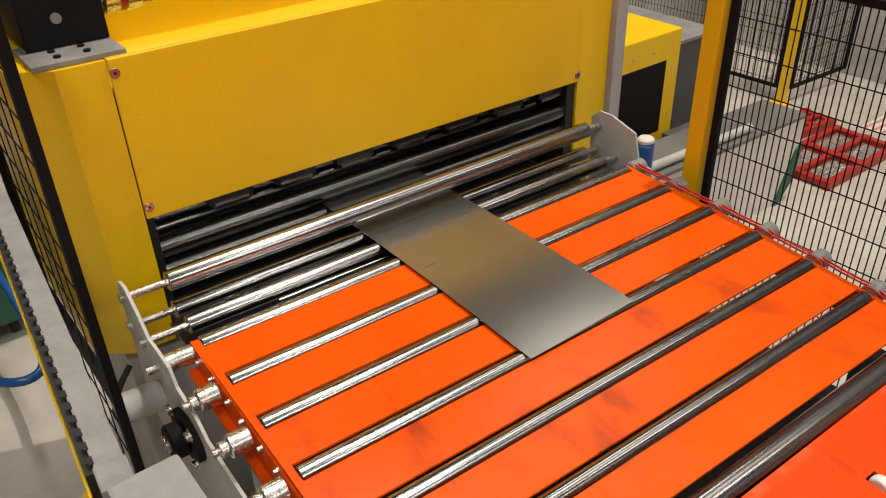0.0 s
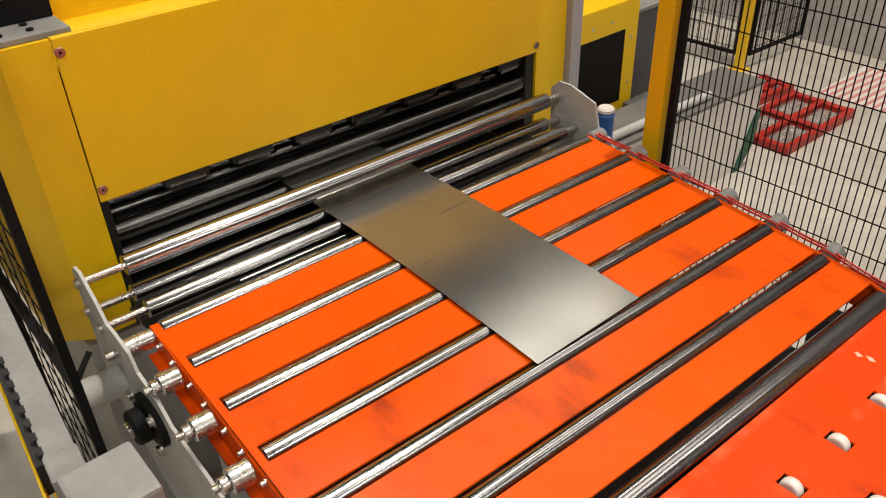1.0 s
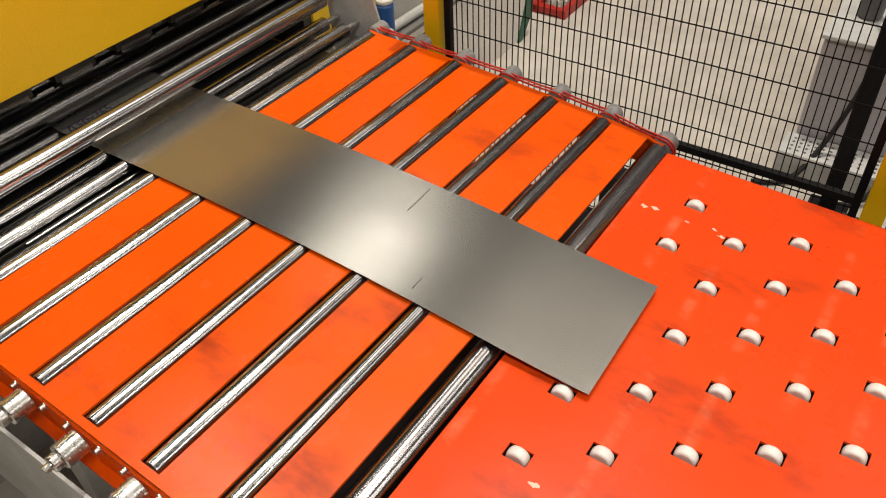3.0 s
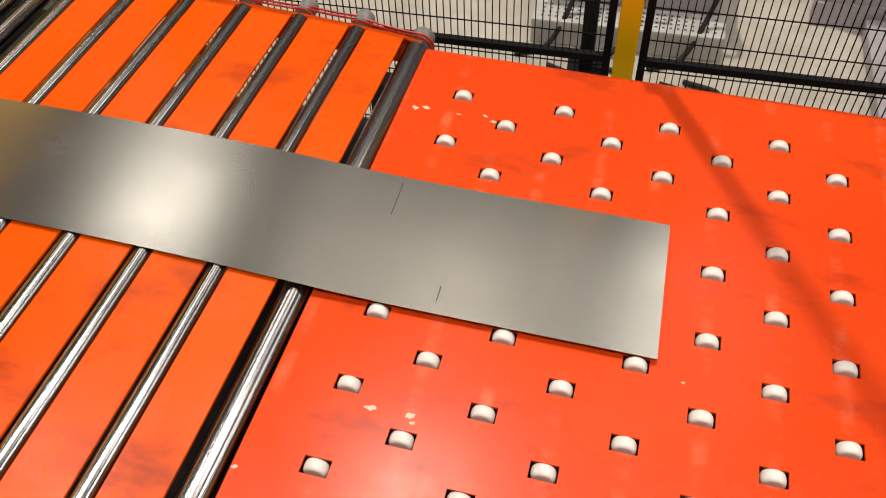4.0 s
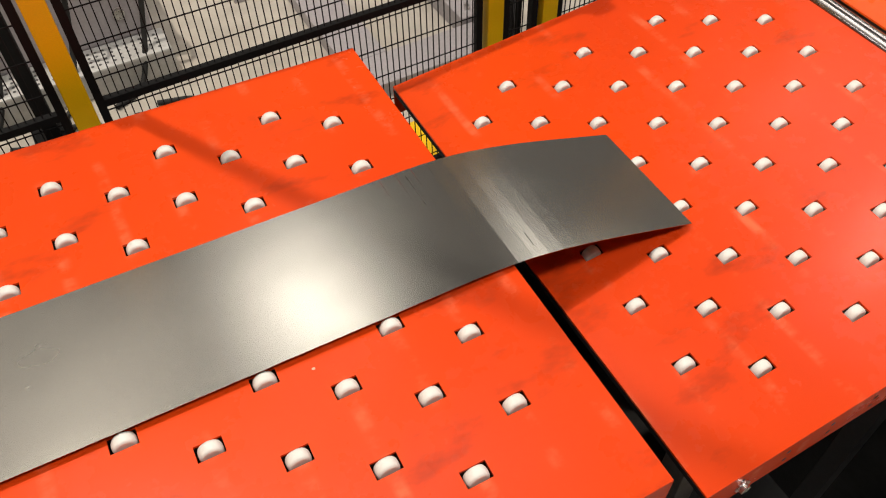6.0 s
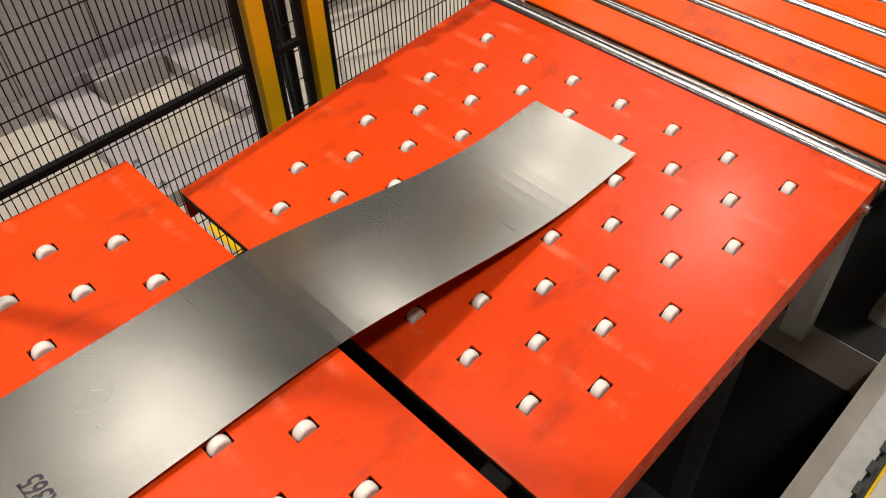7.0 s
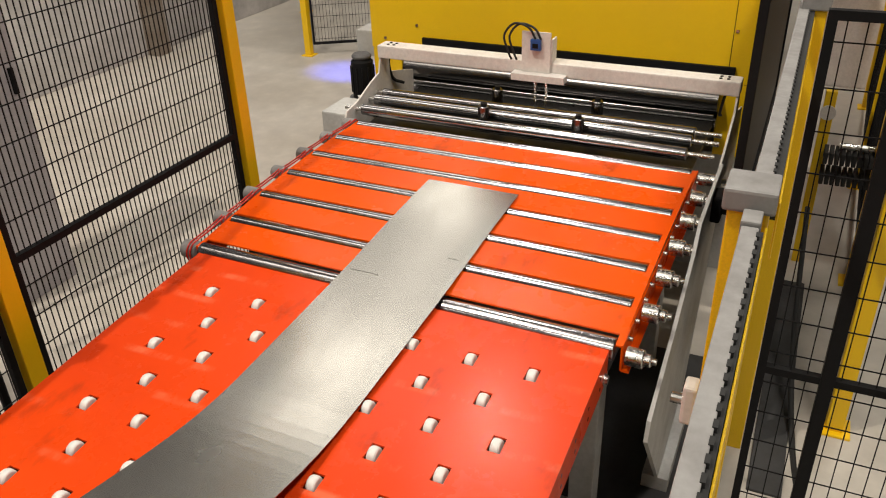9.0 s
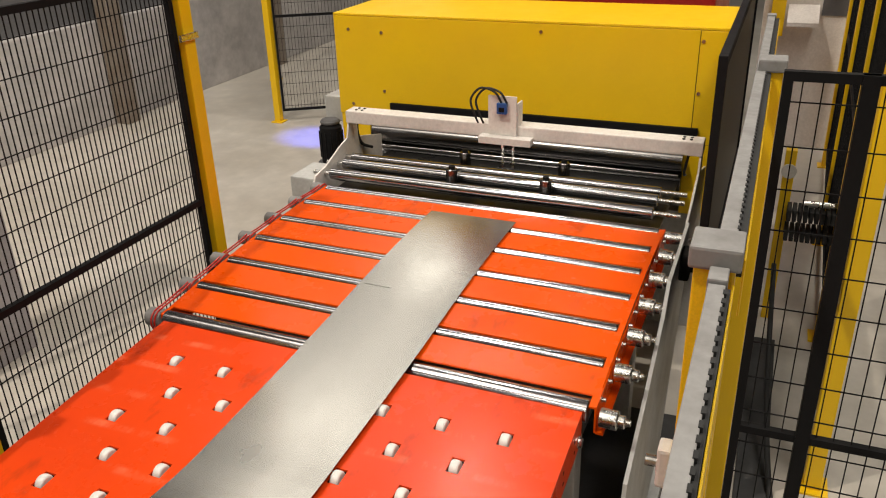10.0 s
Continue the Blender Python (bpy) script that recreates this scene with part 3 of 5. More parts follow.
def sheet_state(t):
    """The tip's x, and a function from the length behind the tip to place and slope."""
    tip = tip_x(t)
    xs, zs = profile(tip)
    arc = np.concatenate([[0], np.cumsum(np.hypot(np.diff(xs), np.diff(zs)))])
    arc = arc[-1] - arc

    def at(s):
        if s > arc[0]:
            return xs[0] - (s - arc[0]), zs[0]
        return float(np.interp(s, arc[::-1], xs[::-1])), float(np.interp(s, arc[::-1], zs[::-1]))

    def where(s):
        (xa, za), (xb, zb) = at(s + 0.05), at(max(0.0, s - 0.05))
        h = min(0.06, s)
        near = [at(s + h * q) for q in (-1.0, -0.5, 0.0, 0.5, 1.0)]
        x, z = sum(p[0] for p in near) / 5, sum(p[1] for p in near) / 5
        return Vector((x, mid_y(x), z)), math.atan2(zb - za, xb - xa)
    return tip, where


STATES = [(t, *sheet_state(t)) for t in KEY_TIMES]
sheet = thing("steel_sheet", "bare zinc-grey steel sheet sliding over the tables, marked by hand", "steel sheet")


def sheet_pose(tip):
    return Matrix.Translation((tip, -0.527, 1.0))


BENDING = 122
strips = []


def strip_piece(x0, x1, shift, z, end_cap):
    """A length of sheet, open towards its neighbours; its texture runs on from piece to piece."""
    me = bpy.data.meshes.new("strip")
    t, w, n = 0.0012, W_HALF, 8
    ys = [-w + 2 * w * j / n for j in range(n + 1)]
    verts = [(x, y, zz) for zz in (z + t, z) for x in (x0, x1) for y in ys]
    m = n + 1
    faces = [(j, m + j, m + j + 1, j + 1) for j in range(n)]
    faces += [(2 * m + j, 2 * m + j + 1, 3 * m + j + 1, 3 * m + j) for j in range(n)]
    faces += [(0, 2 * m, 3 * m, m), (n, m + n, 3 * m + n, 2 * m + n)]
    if end_cap:
        faces += [(m + j, 3 * m + j, 3 * m + j + 1, m + j + 1) for j in range(n)]
    me.from_pydata(verts, [], faces)
    uv = me.uv_layers.new(name="UVMap")
    for loop in me.loops:
        v = me.vertices[loop.vertex_index].co
        uv.data[loop.index].uv = (v.x + shift, v.y)
    me.materials.append(SHEET)
    return me


for k in range(BENDING):
    off = -(k + 0.5) * STRIP
    strips.append(shared("strip", strip_piece(-STRIP / 2, STRIP / 2, off, 0, k == 0), sheet, Matrix.Translation((off, 0, 0))))
shared("trailing_length", strip_piece(-5.6, -BENDING * STRIP, 0, 0.0085, False), sheet, Matrix())


def writing(text, size, offset, y, parent_strip, name):
    """Handwriting on the sheet, read along its width."""
    cu = bpy.data.curves.new(name, "FONT")
    cu.body, cu.size, cu.extrude, cu.shear, cu.offset = text, size, 0.0, 0.25, 0.0008
    tmp = bpy.data.objects.new("tmp", cu)
    scene.collection.objects.link(tmp)
    bpy.context.view_layer.update()
    me = bpy.data.meshes.new_from_object(tmp.evaluated_get(bpy.context.evaluated_depsgraph_get()))
    bpy.data.objects.remove(tmp)
    me.materials.clear()
    me.materials.append(INK)
    for v in me.vertices:
        v.co.x *= 0.66
    ob = new(name, me)
    ob.parent = parent_strip
    ob["label"] = "blue-black marker handwriting"
    ob.matrix_basis = Matrix.Translation((offset, y, 0.0016)) @ Matrix.Rotation(radians(90), 4, "Z")
    return ob


writing("0.50x365", 0.060, 0.005, -0.170, strips[40], "handwriting")
writing("253", 0.075, 0.0, -0.165, strips[42], "handwriting")
boxes("ruled_line", INK, strips[41], (0.004, 0.007, -0.175, -0.02, 0.0013, 0.0016))
boxes("scratch", SCRATCH, strips[15], (-0.0012, 0.0012, 0.06, 0.162, 0.0013, 0.0015), label="thin dark scratch")
boxes("scratch", SCRATCH, strips[11], (-0.001, 0.001, -0.15, -0.11, 0.0013, 0.0015))


# ---- mesh fences ----
def post(name, x, y, h, group, size=0.06, label="yellow steel fence post bolted to the floor"):
    p = thing(name, label, "fence post", group)
    s = size / 2
    boxes("tube", YELLOW, p, (x - s, x + s, y - s, y + s, 0.01, h), bevel=0.004)
    boxes("foot_plate", YELLOW, p, (x - s * 1.9, x + s * 1.9, y - s * 1.9, y + s * 1.9, 0, 0.01), bevel=0.002)
    boxes("cap", CAP_GREY, p, (x - s - 0.004, x + s + 0.004, y - s - 0.004, y + s + 0.004, h, h + 0.018), bevel=0.005, label="grey plastic cap")
    return p


def panel(x0, y0, x1, y1, z0, z1, rails, pitch=0.021, label="black welded mesh fence panel", group="mesh fence panels"):
    """A framed panel of upright wires 21 mm apart with cross wires each 100 mm."""
    p = thing("mesh_fence", label, "mesh fence", group)
    a, b = Vector((x0, y0, 0)), Vector((x1, y1, 0))
    d = b - a
    length = d.length
    m = Matrix.Translation(a) @ Matrix.Rotation(math.atan2(d.y, d.x), 4, "Z")
    fr = 0.011

    def bar(name, d6):
        bm = bmesh.new()
        box(bm, *d6, m=m)
        return part(name, bm, BLACK, p)
    bar("frame_tube", (0, 2 * fr, -fr, fr, z0, z1))
    bar("frame_tube", (length - 2 * fr, length, -fr, fr, z0, z1))
    bar("frame_tube", (2 * fr, length - 2 * fr, -fr, fr, z1 - 2 * fr, z1))
    bar("frame_tube", (2 * fr, length - 2 * fr, -fr, fr, z0, z0 + 2 * fr))
    for r in rails:
        bar("cross_rail", (2 * fr, length - 2 * fr, -fr, fr, r - fr, r + fr))
    verts, faces = [], []

    def wire(lo, hi):
        n = len(verts)
        (xa, ya, za), (xb, yb, zb) = lo, hi
        for px, py, pz in ((xa, ya, za), (xb, ya, za), (xb, yb, za), (xa, yb, za), (xa, ya, zb), (xb, ya, zb), (xb, yb, zb), (xa, yb, zb)):
            verts.append(m @ Vector((px, py, pz)))
        faces.extend([(n, n + 3, n + 2, n + 1), (n + 4, n + 5, n + 6, n + 7), (n, n + 1, n + 5, n + 4), (n + 1, n + 2, n + 6, n + 5), (n + 2, n + 3, n + 7, n + 6), (n + 3, n, n + 4, n + 7)])
    w = 0.0015
    x = pitch
    while x < length - 0.01:
        wire((x - w, -w, z0), (x + w, w, z1))
        x += pitch
    z = z0 + 0.05
    while z < z1:
        wire((0, -3 * w, z - w), (length, -w, z + w))
        z += 0.105
    me = bpy.data.meshes.new("mesh")
    me.from_pydata(verts, [], faces)
    me.materials.append(BLACK)
    ob = new("wire_mesh", me)
    ob.parent = p
    return p


FENCE_Y = 0.36
for x in (-1.045, 0.395, 1.683, 1.90, 3.05):
    p = post("fence_post", x, FENCE_Y, 1.88 if x == 3.05 else 1.71, "fence posts along the line",
             label="yellow fence post with an unseen shadow-casting rod added on top" if x == 0.395 else "yellow steel fence post bolted to the floor")
    # unseen rod above the post, added to cast the diagonal shadow on the table
    if x == 0.395:
        rods("mast", ZINC, p, ((x + 0.006, FENCE_Y, 1.728), (x + 0.006, FENCE_Y, 5.4), 0.021), seg=16, label="unseen tall rod added to cast the narrow shadow on the castor table")
for xa, xb, rail in ((-1.005, 0.355, 0.828), (0.435, 1.643, 0.828), (1.723, 1.86, 0.828), (1.94, 3.01, 1.0)):
    panel(xa, FENCE_Y, xb, FENCE_Y, 0.12, 1.83 if xb > 3 else 1.66, (rail,))
panel(1.83, 0.42, 2.36, 1.34, 0.12, 1.66, (0.55, 0.828))
clip_ob = thing("fence_clip", "zinc panel clip on a yellow fence post", "clip")
boxes("clamp", ZINC, clip_ob, (2.99, 3.09, FENCE_Y - 0.04, FENCE_Y - 0.0305, 1.61, 1.635), bevel=0.003)
# a second run of fence behind, towards the plinth wall
post("fence_post", 7.08, 2.70, 2.1, "far fence posts")
post("fence_post", 8.6, 3.7, 2.1, "far fence posts")
panel(7.10, 2.66, 7.9, 1.35, 0.1, 2.05, (0.98,), pitch=0.03)
panel(7.13, 2.74, 8.55, 3.68, 0.1, 2.05, (0.98,), pitch=0.03)
post("fence_post", -2.46, 3.36, 2.1, "far fence posts")
panel(-2.43, 3.40, -2.40, 4.06, 0.1, 2.05, (0.98,), pitch=0.03)
panel(-4.3, 3.30, -2.50, 3.36, 0.1, 2.05, (0.98,), pitch=0.03)


# ---- straightener (the first yellow machine) ----
def straightener():
    m = thing("straightener", "yellow sheet straightening machine with open roller gap and side plates", "machine")
    X = -1.60
    boxes("front_panel", YELLOW, m, (X - 0.012, X, -1.256, 0.336, 1.172, 1.616), bevel=0.003, label="large yellow cover panel with corner screws")
    boxes("top_fold", YELLOW, m, (X - 0.10, X - 0.013, -1.256, 0.336, 1.604, 1.616))
    # near column with a bevelled corner
    bm = bmesh.new()
    slab(bm, [(X - 0.008, -1.259), (X - 0.008, -1.376), (X - 0.075, -1.47), (X - 0.60, -1.47), (X - 0.60, -1.259)], "z", 0.765, 1.613)
    part("column", bm, YELLOW, m)
    bm = bmesh.new()
    slab(bm, [(X - 0.008, 0.339), (X - 0.008, 0.488), (X - 0.60, 0.488), (X - 0.60, 0.339)], "z", 0.755, 1.613)
    part("column", bm, YELLOW, m)
    boxes("edge_profile", VIOLET_GREY, m, (X - 0.03, X + 0.02, 0.49, 0.545, 0.80, 2.0), bevel=0.003, label="dull violet-grey upright edge profile")
    boxes("rear_panel", YELLOW, m, (X - 0.50, X - 0.48, -1.256, 0.336, 1.35, 1.611))
    boxes("trough_floor", YELLOW, m, (X - 0.48, X - 0.10, -1.256, 0.336, 1.50, 1.51))
    boxes("base", GREY_PAINT, m, (X - 0.62, X - 0.03, -1.40, 0.45, 0.0, 0.735), bevel=0.005)
    # screws of the cover
    for y, z in ((-1.246, 1.581), (-1.244, 1.208), (0.329, 1.200), (0.329, 1.581)):
        s = rods("cover_screw", COPPER, m, ((X, y, z), (X + 0.005, y, z), 0.013), seg=18, chamfer=0.0015, label="countersunk steel screw")
        rods("screw_socket", BLACK, s, ((X + 0.0045, y, z), (X + 0.0055, y, z), 0.004), seg=6)
    # top drive: black gearbox, shaft and coupling
    boxes("bearing_plate", CAP_GREY, m, (X - 0.20, X - 0.02, -1.42, -1.20, 1.614, 1.628), bevel=0.002)
    for dx in (0.04, 0.09, 0.14):
        for dy in (0.045, 0.115):
            rods("plate_screw", BLACK, m, ((X - 0.02 - dx, -1.395 + dy, 1.628), (X - 0.02 - dx, -1.395 + dy, 1.633), 0.009), seg=12)
    boxes("gearbox", BLACK, m, (X - 0.40, X - 0.13, -1.40, -1.20, 1.629, 1.81), bevel=0.006, label="black gearbox block")
    rods("gearbox_plug", CAP_GREY, m, ((X - 0.13, -1.315, 1.70), (X - 0.124, -1.315, 1.70), 0.013), seg=16)
    rods("drive_shaft", DARK_ROLL, m, ((X - 0.24, -1.20, 1.705), (X - 0.24, 0.45, 1.705), 0.034), seg=24)
    for y0, y1, r in ((-1.175, -1.135, 0.048), (-1.119, -1.079, 0.048)):
        rods("coupling", ZINC, m, ((X - 0.24, y0, 1.705), (X - 0.24, y1, 1.705), r), seg=24, chamfer=0.003, label="split zinc shaft coupling")
    rods("coupling_ring", RED_PAINT, m, ((X - 0.24, -1.135, 1.705), (X - 0.24, -1.119, 1.705), 0.044), seg=24)
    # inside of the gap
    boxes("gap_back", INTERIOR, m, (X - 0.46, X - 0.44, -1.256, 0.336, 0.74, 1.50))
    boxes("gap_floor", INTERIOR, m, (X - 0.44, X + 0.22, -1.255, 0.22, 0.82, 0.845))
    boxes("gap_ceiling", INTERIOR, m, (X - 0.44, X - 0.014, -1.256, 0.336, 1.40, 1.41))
    for x, z, r in ((X - 0.05, 1.052, 0.030), (X - 0.05, 0.974, 0.030), (X - 0.14, 1.060, 0.030), (X - 0.14, 0.965, 0.030), (X - 0.25, 1.070, 0.035), (X - 0.25, 0.955, 0.035)):
        rods("work_roll", DARK_ROLL, m, ((x, -1.254, z), (x, 0.334, z), r), seg=22)
    rods("work_roll", STEEL, m, ((X - 0.09, -1.254, 1.128), (X - 0.09, 0.33, 1.128), 0.017), seg=18)
    for k in range(7):
        y = -1.07 + k * 0.208
        bk = boxes("backup_block", INTERIOR, m, (X - 0.13, X - 0.035, y, y + 0.135, 1.128, 1.185), bevel=0.004)
        rods("backup_roll", DARK_ROLL, bk, ((X - 0.055, y + 0.015, 1.128), (X - 0.055, y + 0.12, 1.128), 0.022), seg=16)
        boxes("wiper", STEEL, m, (X - 0.045, X - 0.035, y + 0.142, y + 0.195, 1.120, 1.127), label="bright steel wiper strip")
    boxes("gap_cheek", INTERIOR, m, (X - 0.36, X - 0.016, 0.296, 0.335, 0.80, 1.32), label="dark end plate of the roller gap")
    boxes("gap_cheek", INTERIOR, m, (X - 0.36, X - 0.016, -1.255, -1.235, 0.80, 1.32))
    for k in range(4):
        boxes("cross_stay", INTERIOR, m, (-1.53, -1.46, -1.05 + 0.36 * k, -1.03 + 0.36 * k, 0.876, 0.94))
    rods("apron_edge", STEEL, m, ((-1.302, -1.05, 0.9785), (-1.302, -0.55, 0.9785), 0.004), seg=10, label="bright worn edge strip")
    for yb in (-1.12, -0.62, -0.15):
        bm = bmesh.new()
        hex_bolt(bm, 0, 0, 0, 0.007)
        bo = part("apron_bolt", bm, ZINC, m)
        bo.matrix_basis = Matrix.Translation((-1.40, yb, 0.875)) @ Matrix.Rotation(radians(-90), 4, "X")
    # three bright exit rollers between grey side plates
    for x, z, r in ((-1.433, 1.072, 0.0275), (-1.433, 0.983, 0.0245), (-1.346, 0.981, 0.025)):
        ro = rods("exit_roller", STEEL, m, ((x, -1.29, z), (x, 0.215, z), r), seg=44, chamfer=0.003)
        rods("roller_shaft", ZINC, ro, ((x, -1.412, z), (x, 0.285, z), 0.0105), seg=14)
        rods("shaft_bolt", ZINC, ro, ((x, -1.414, z), (x, -1.393, z), 0.0125), seg=6)
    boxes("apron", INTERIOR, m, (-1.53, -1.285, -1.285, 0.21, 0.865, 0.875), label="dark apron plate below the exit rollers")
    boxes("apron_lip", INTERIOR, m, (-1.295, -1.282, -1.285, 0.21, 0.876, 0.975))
    bm = bmesh.new()
    slab(bm, [(-1.47, 0.86), (-1.475, 1.09), (-1.44, 1.122), (-1.385, 1.122), (-1.275, 1.09), (-1.250, 1.0), (-1.20, 0.985), (-1.165, 0.93), (-1.20, 0.82), (-1.42, 0.76)], "y", 0.284, 0.292)
    part("side_plate", bm, GREY_PAINT, m, "light grey side plate that carries the exit rollers")
    bm = bmesh.new()
    slab(bm, [(-1.46, 0.70), (-1.465, 1.09), (-1.445, 1.115), (-1.405, 1.118), (-1.34, 1.065), (-1.30, 1.02), (-1.25, 1.02), (-1.175, 1.01), (-1.15, 0.965), (-1.05, 0.945), (-1.0, 0.905),
              (-0.45, 0.82), (-0.30, 0.74), (-0.30, 0.42), (-0.62, 0.38), (-1.20, 0.52)], "y", -1.403, -1.395)
    part("side_plate", bm, GREY_PAINT, m)
    # flange bearing on the near plate
    bm = bmesh.new()
    slab(bm, [(-1.115 + 0.085 * math.cos(a) * (1.0 if abs(math.cos(a)) > 0.5 else 0.72), 0.845 + 0.062 * math.sin(a)) for a in np.linspace(0, 2 * math.pi, 20, endpoint=False)], "y", -1.421, -1.403)
    fl = part("flange_bearing", bm, BLACK, m, "black cast flange bearing with zinc bolts")
    rods("bearing_boss", BLACK, fl, ((-1.115, -1.421, 0.845), (-1.115, -1.461, 0.845), 0.045), seg=24, chamfer=0.006)
    rods("bearing_shaft", ZINC, fl, ((-1.115, -1.461, 0.845), (-1.115, -1.469, 0.845), 0.022), seg=20)
    for x, z in ((-1.175, 0.89), (-1.055, 0.80), (-1.17, 0.80), (-1.06, 0.89)):
        bm = bmesh.new()
        hex_bolt(bm, x, -1.421, z, 0.013)
        part("bearing_bolt", bm, ZINC, fl)
    rods("support_tube", GREY_PAINT, m, ((-1.30, -1.403, 0.845), (-1.30, -1.52, 0.845), 0.04), seg=24, chamfer=0.003)
    bm = bmesh.new()
    tube(bm, curve_pts([(-1.52, -1.42, 0.80), (-1.50, -1.47, 0.75), (-1.46, -1.50, 0.71), (-1.42, -1.49, 0.72), (-1.42, -1.46, 0.76)]), 0.009)
    part("cable_loop", bm, RUBBER, m)
    boxes("shelf", GREY_PAINT, m, (X - 0.005, -1.28, 0.395, 0.50, 0.78, 0.80), bevel=0.002)
    return skew(m, 0.031)


straightener()


def drive_cabinet():
    c = thing("drive_cabinet", "yellow cabinet with smoked window and rounded corners", "cabinet")
    X = -2.0
    boxes("body", YELLOW, c, (X - 0.7, X, 0.90, 1.505, 0.40, 1.03), bevel=0.006)
    boxes("window", SMOKED, c, (X - 0.002, X + 0.003, 1.0, 1.405, 0.52, 0.89), bevel=0.002, label="smoked black inspection window")
    for y, z in ((1.16, 0.945), (1.30, 0.945), (1.455, 0.84), (1.46, 0.60), (0.95, 0.47)):
        rods("cover_screw", ZINC, c, ((X, y, z), (X + 0.004, y, z), 0.008), seg=12)
    for k, y in enumerate((1.0, 1.06, 1.12)):
        v = rods("valve", ZINC, c, ((X - 0.12, y, 1.03), (X - 0.12, y, 1.07), 0.012), seg=12)
        bm = bmesh.new()
        tube(bm, curve_pts([(X - 0.12, y, 1.07), (X - 0.13, y, 1.16), (X - 0.2, y + 0.05, 1.24), (X - 0.35, y + 0.02, 1.22)]), 0.006)
        part("hose", bm, WHITE_PAINT, v)
    boxes("plinth", DARK_GREY, c, (X - 0.7, X - 0.02, 0.90, 1.50, 0.0, 0.40))
    g = thing("grey_cabinet", "dull grey steel cabinet beside the yellow one", "cabinet")
    boxes("body", DARK_GREY, g, (X - 0.9, X - 0.08, 1.52, 1.87, 0.0, 0.91), bevel=0.006)
    boxes("top", CAP_GREY, g, (X - 0.92, X - 0.06, 1.512, 1.89, 0.91, 0.93), bevel=0.004)
    can = thing("spray_can", "blue spray can with a white cap", "can")
    rods("body", BLUE, can, ((-1.33, 0.45, 0.801), (-1.33, 0.45, 0.978), 0.033), seg=24, chamfer=0.006)
    rods("lid", WHITE_PAINT, can, ((-1.33, 0.45, 0.978), (-1.33, 0.45, 1.0), 0.031), seg=24, chamfer=0.006, label="white plastic cap")
    w = thing("enclosure", "white sheet-metal guard box with grey lid and green corner", "guard")
    bm = bmesh.new()
    slab(bm, [(0.56, 0.0), (2.06, 0.0), (2.17, 0.14), (2.19, 0.48), (0.56, 0.53)], "x", -1.90, -1.65)
    part("cover", bm, WHITE_PAINT, w)
    bm = bmesh.new()
    slab(bm, [(0.55, 0.531), (2.195, 0.481), (2.20, 0.50), (0.55, 0.55)], "x", -1.92, -1.645)
    part("lid", bm, LID_GREY, w, "dusty grey steel lid")
    rods("lid_tube", GREY_PAINT, w, ((-1.70, 0.60, 0.575), (-1.70, 1.75, 0.535), 0.022), seg=16, label="grey pipe along the lid")
    boxes("slot", BLACK, w, (-1.655, -1.648, 0.95, 1.16, 0.44, 0.475))
    boxes("lid_block", DARK_GREY, w, (-1.97, -1.91, 1.40, 1.66, 0.40, 0.52), bevel=0.008, label="small dark steel block")
    bm = bmesh.new()
    slab(bm, [(2.03, 0.0), (2.07, 0.0), (2.18, 0.13), (2.20, 0.34), (2.15, 0.30)], "x", -1.652, -1.638)
    part("corner_guard", bm, GREEN, w)


drive_cabinet()


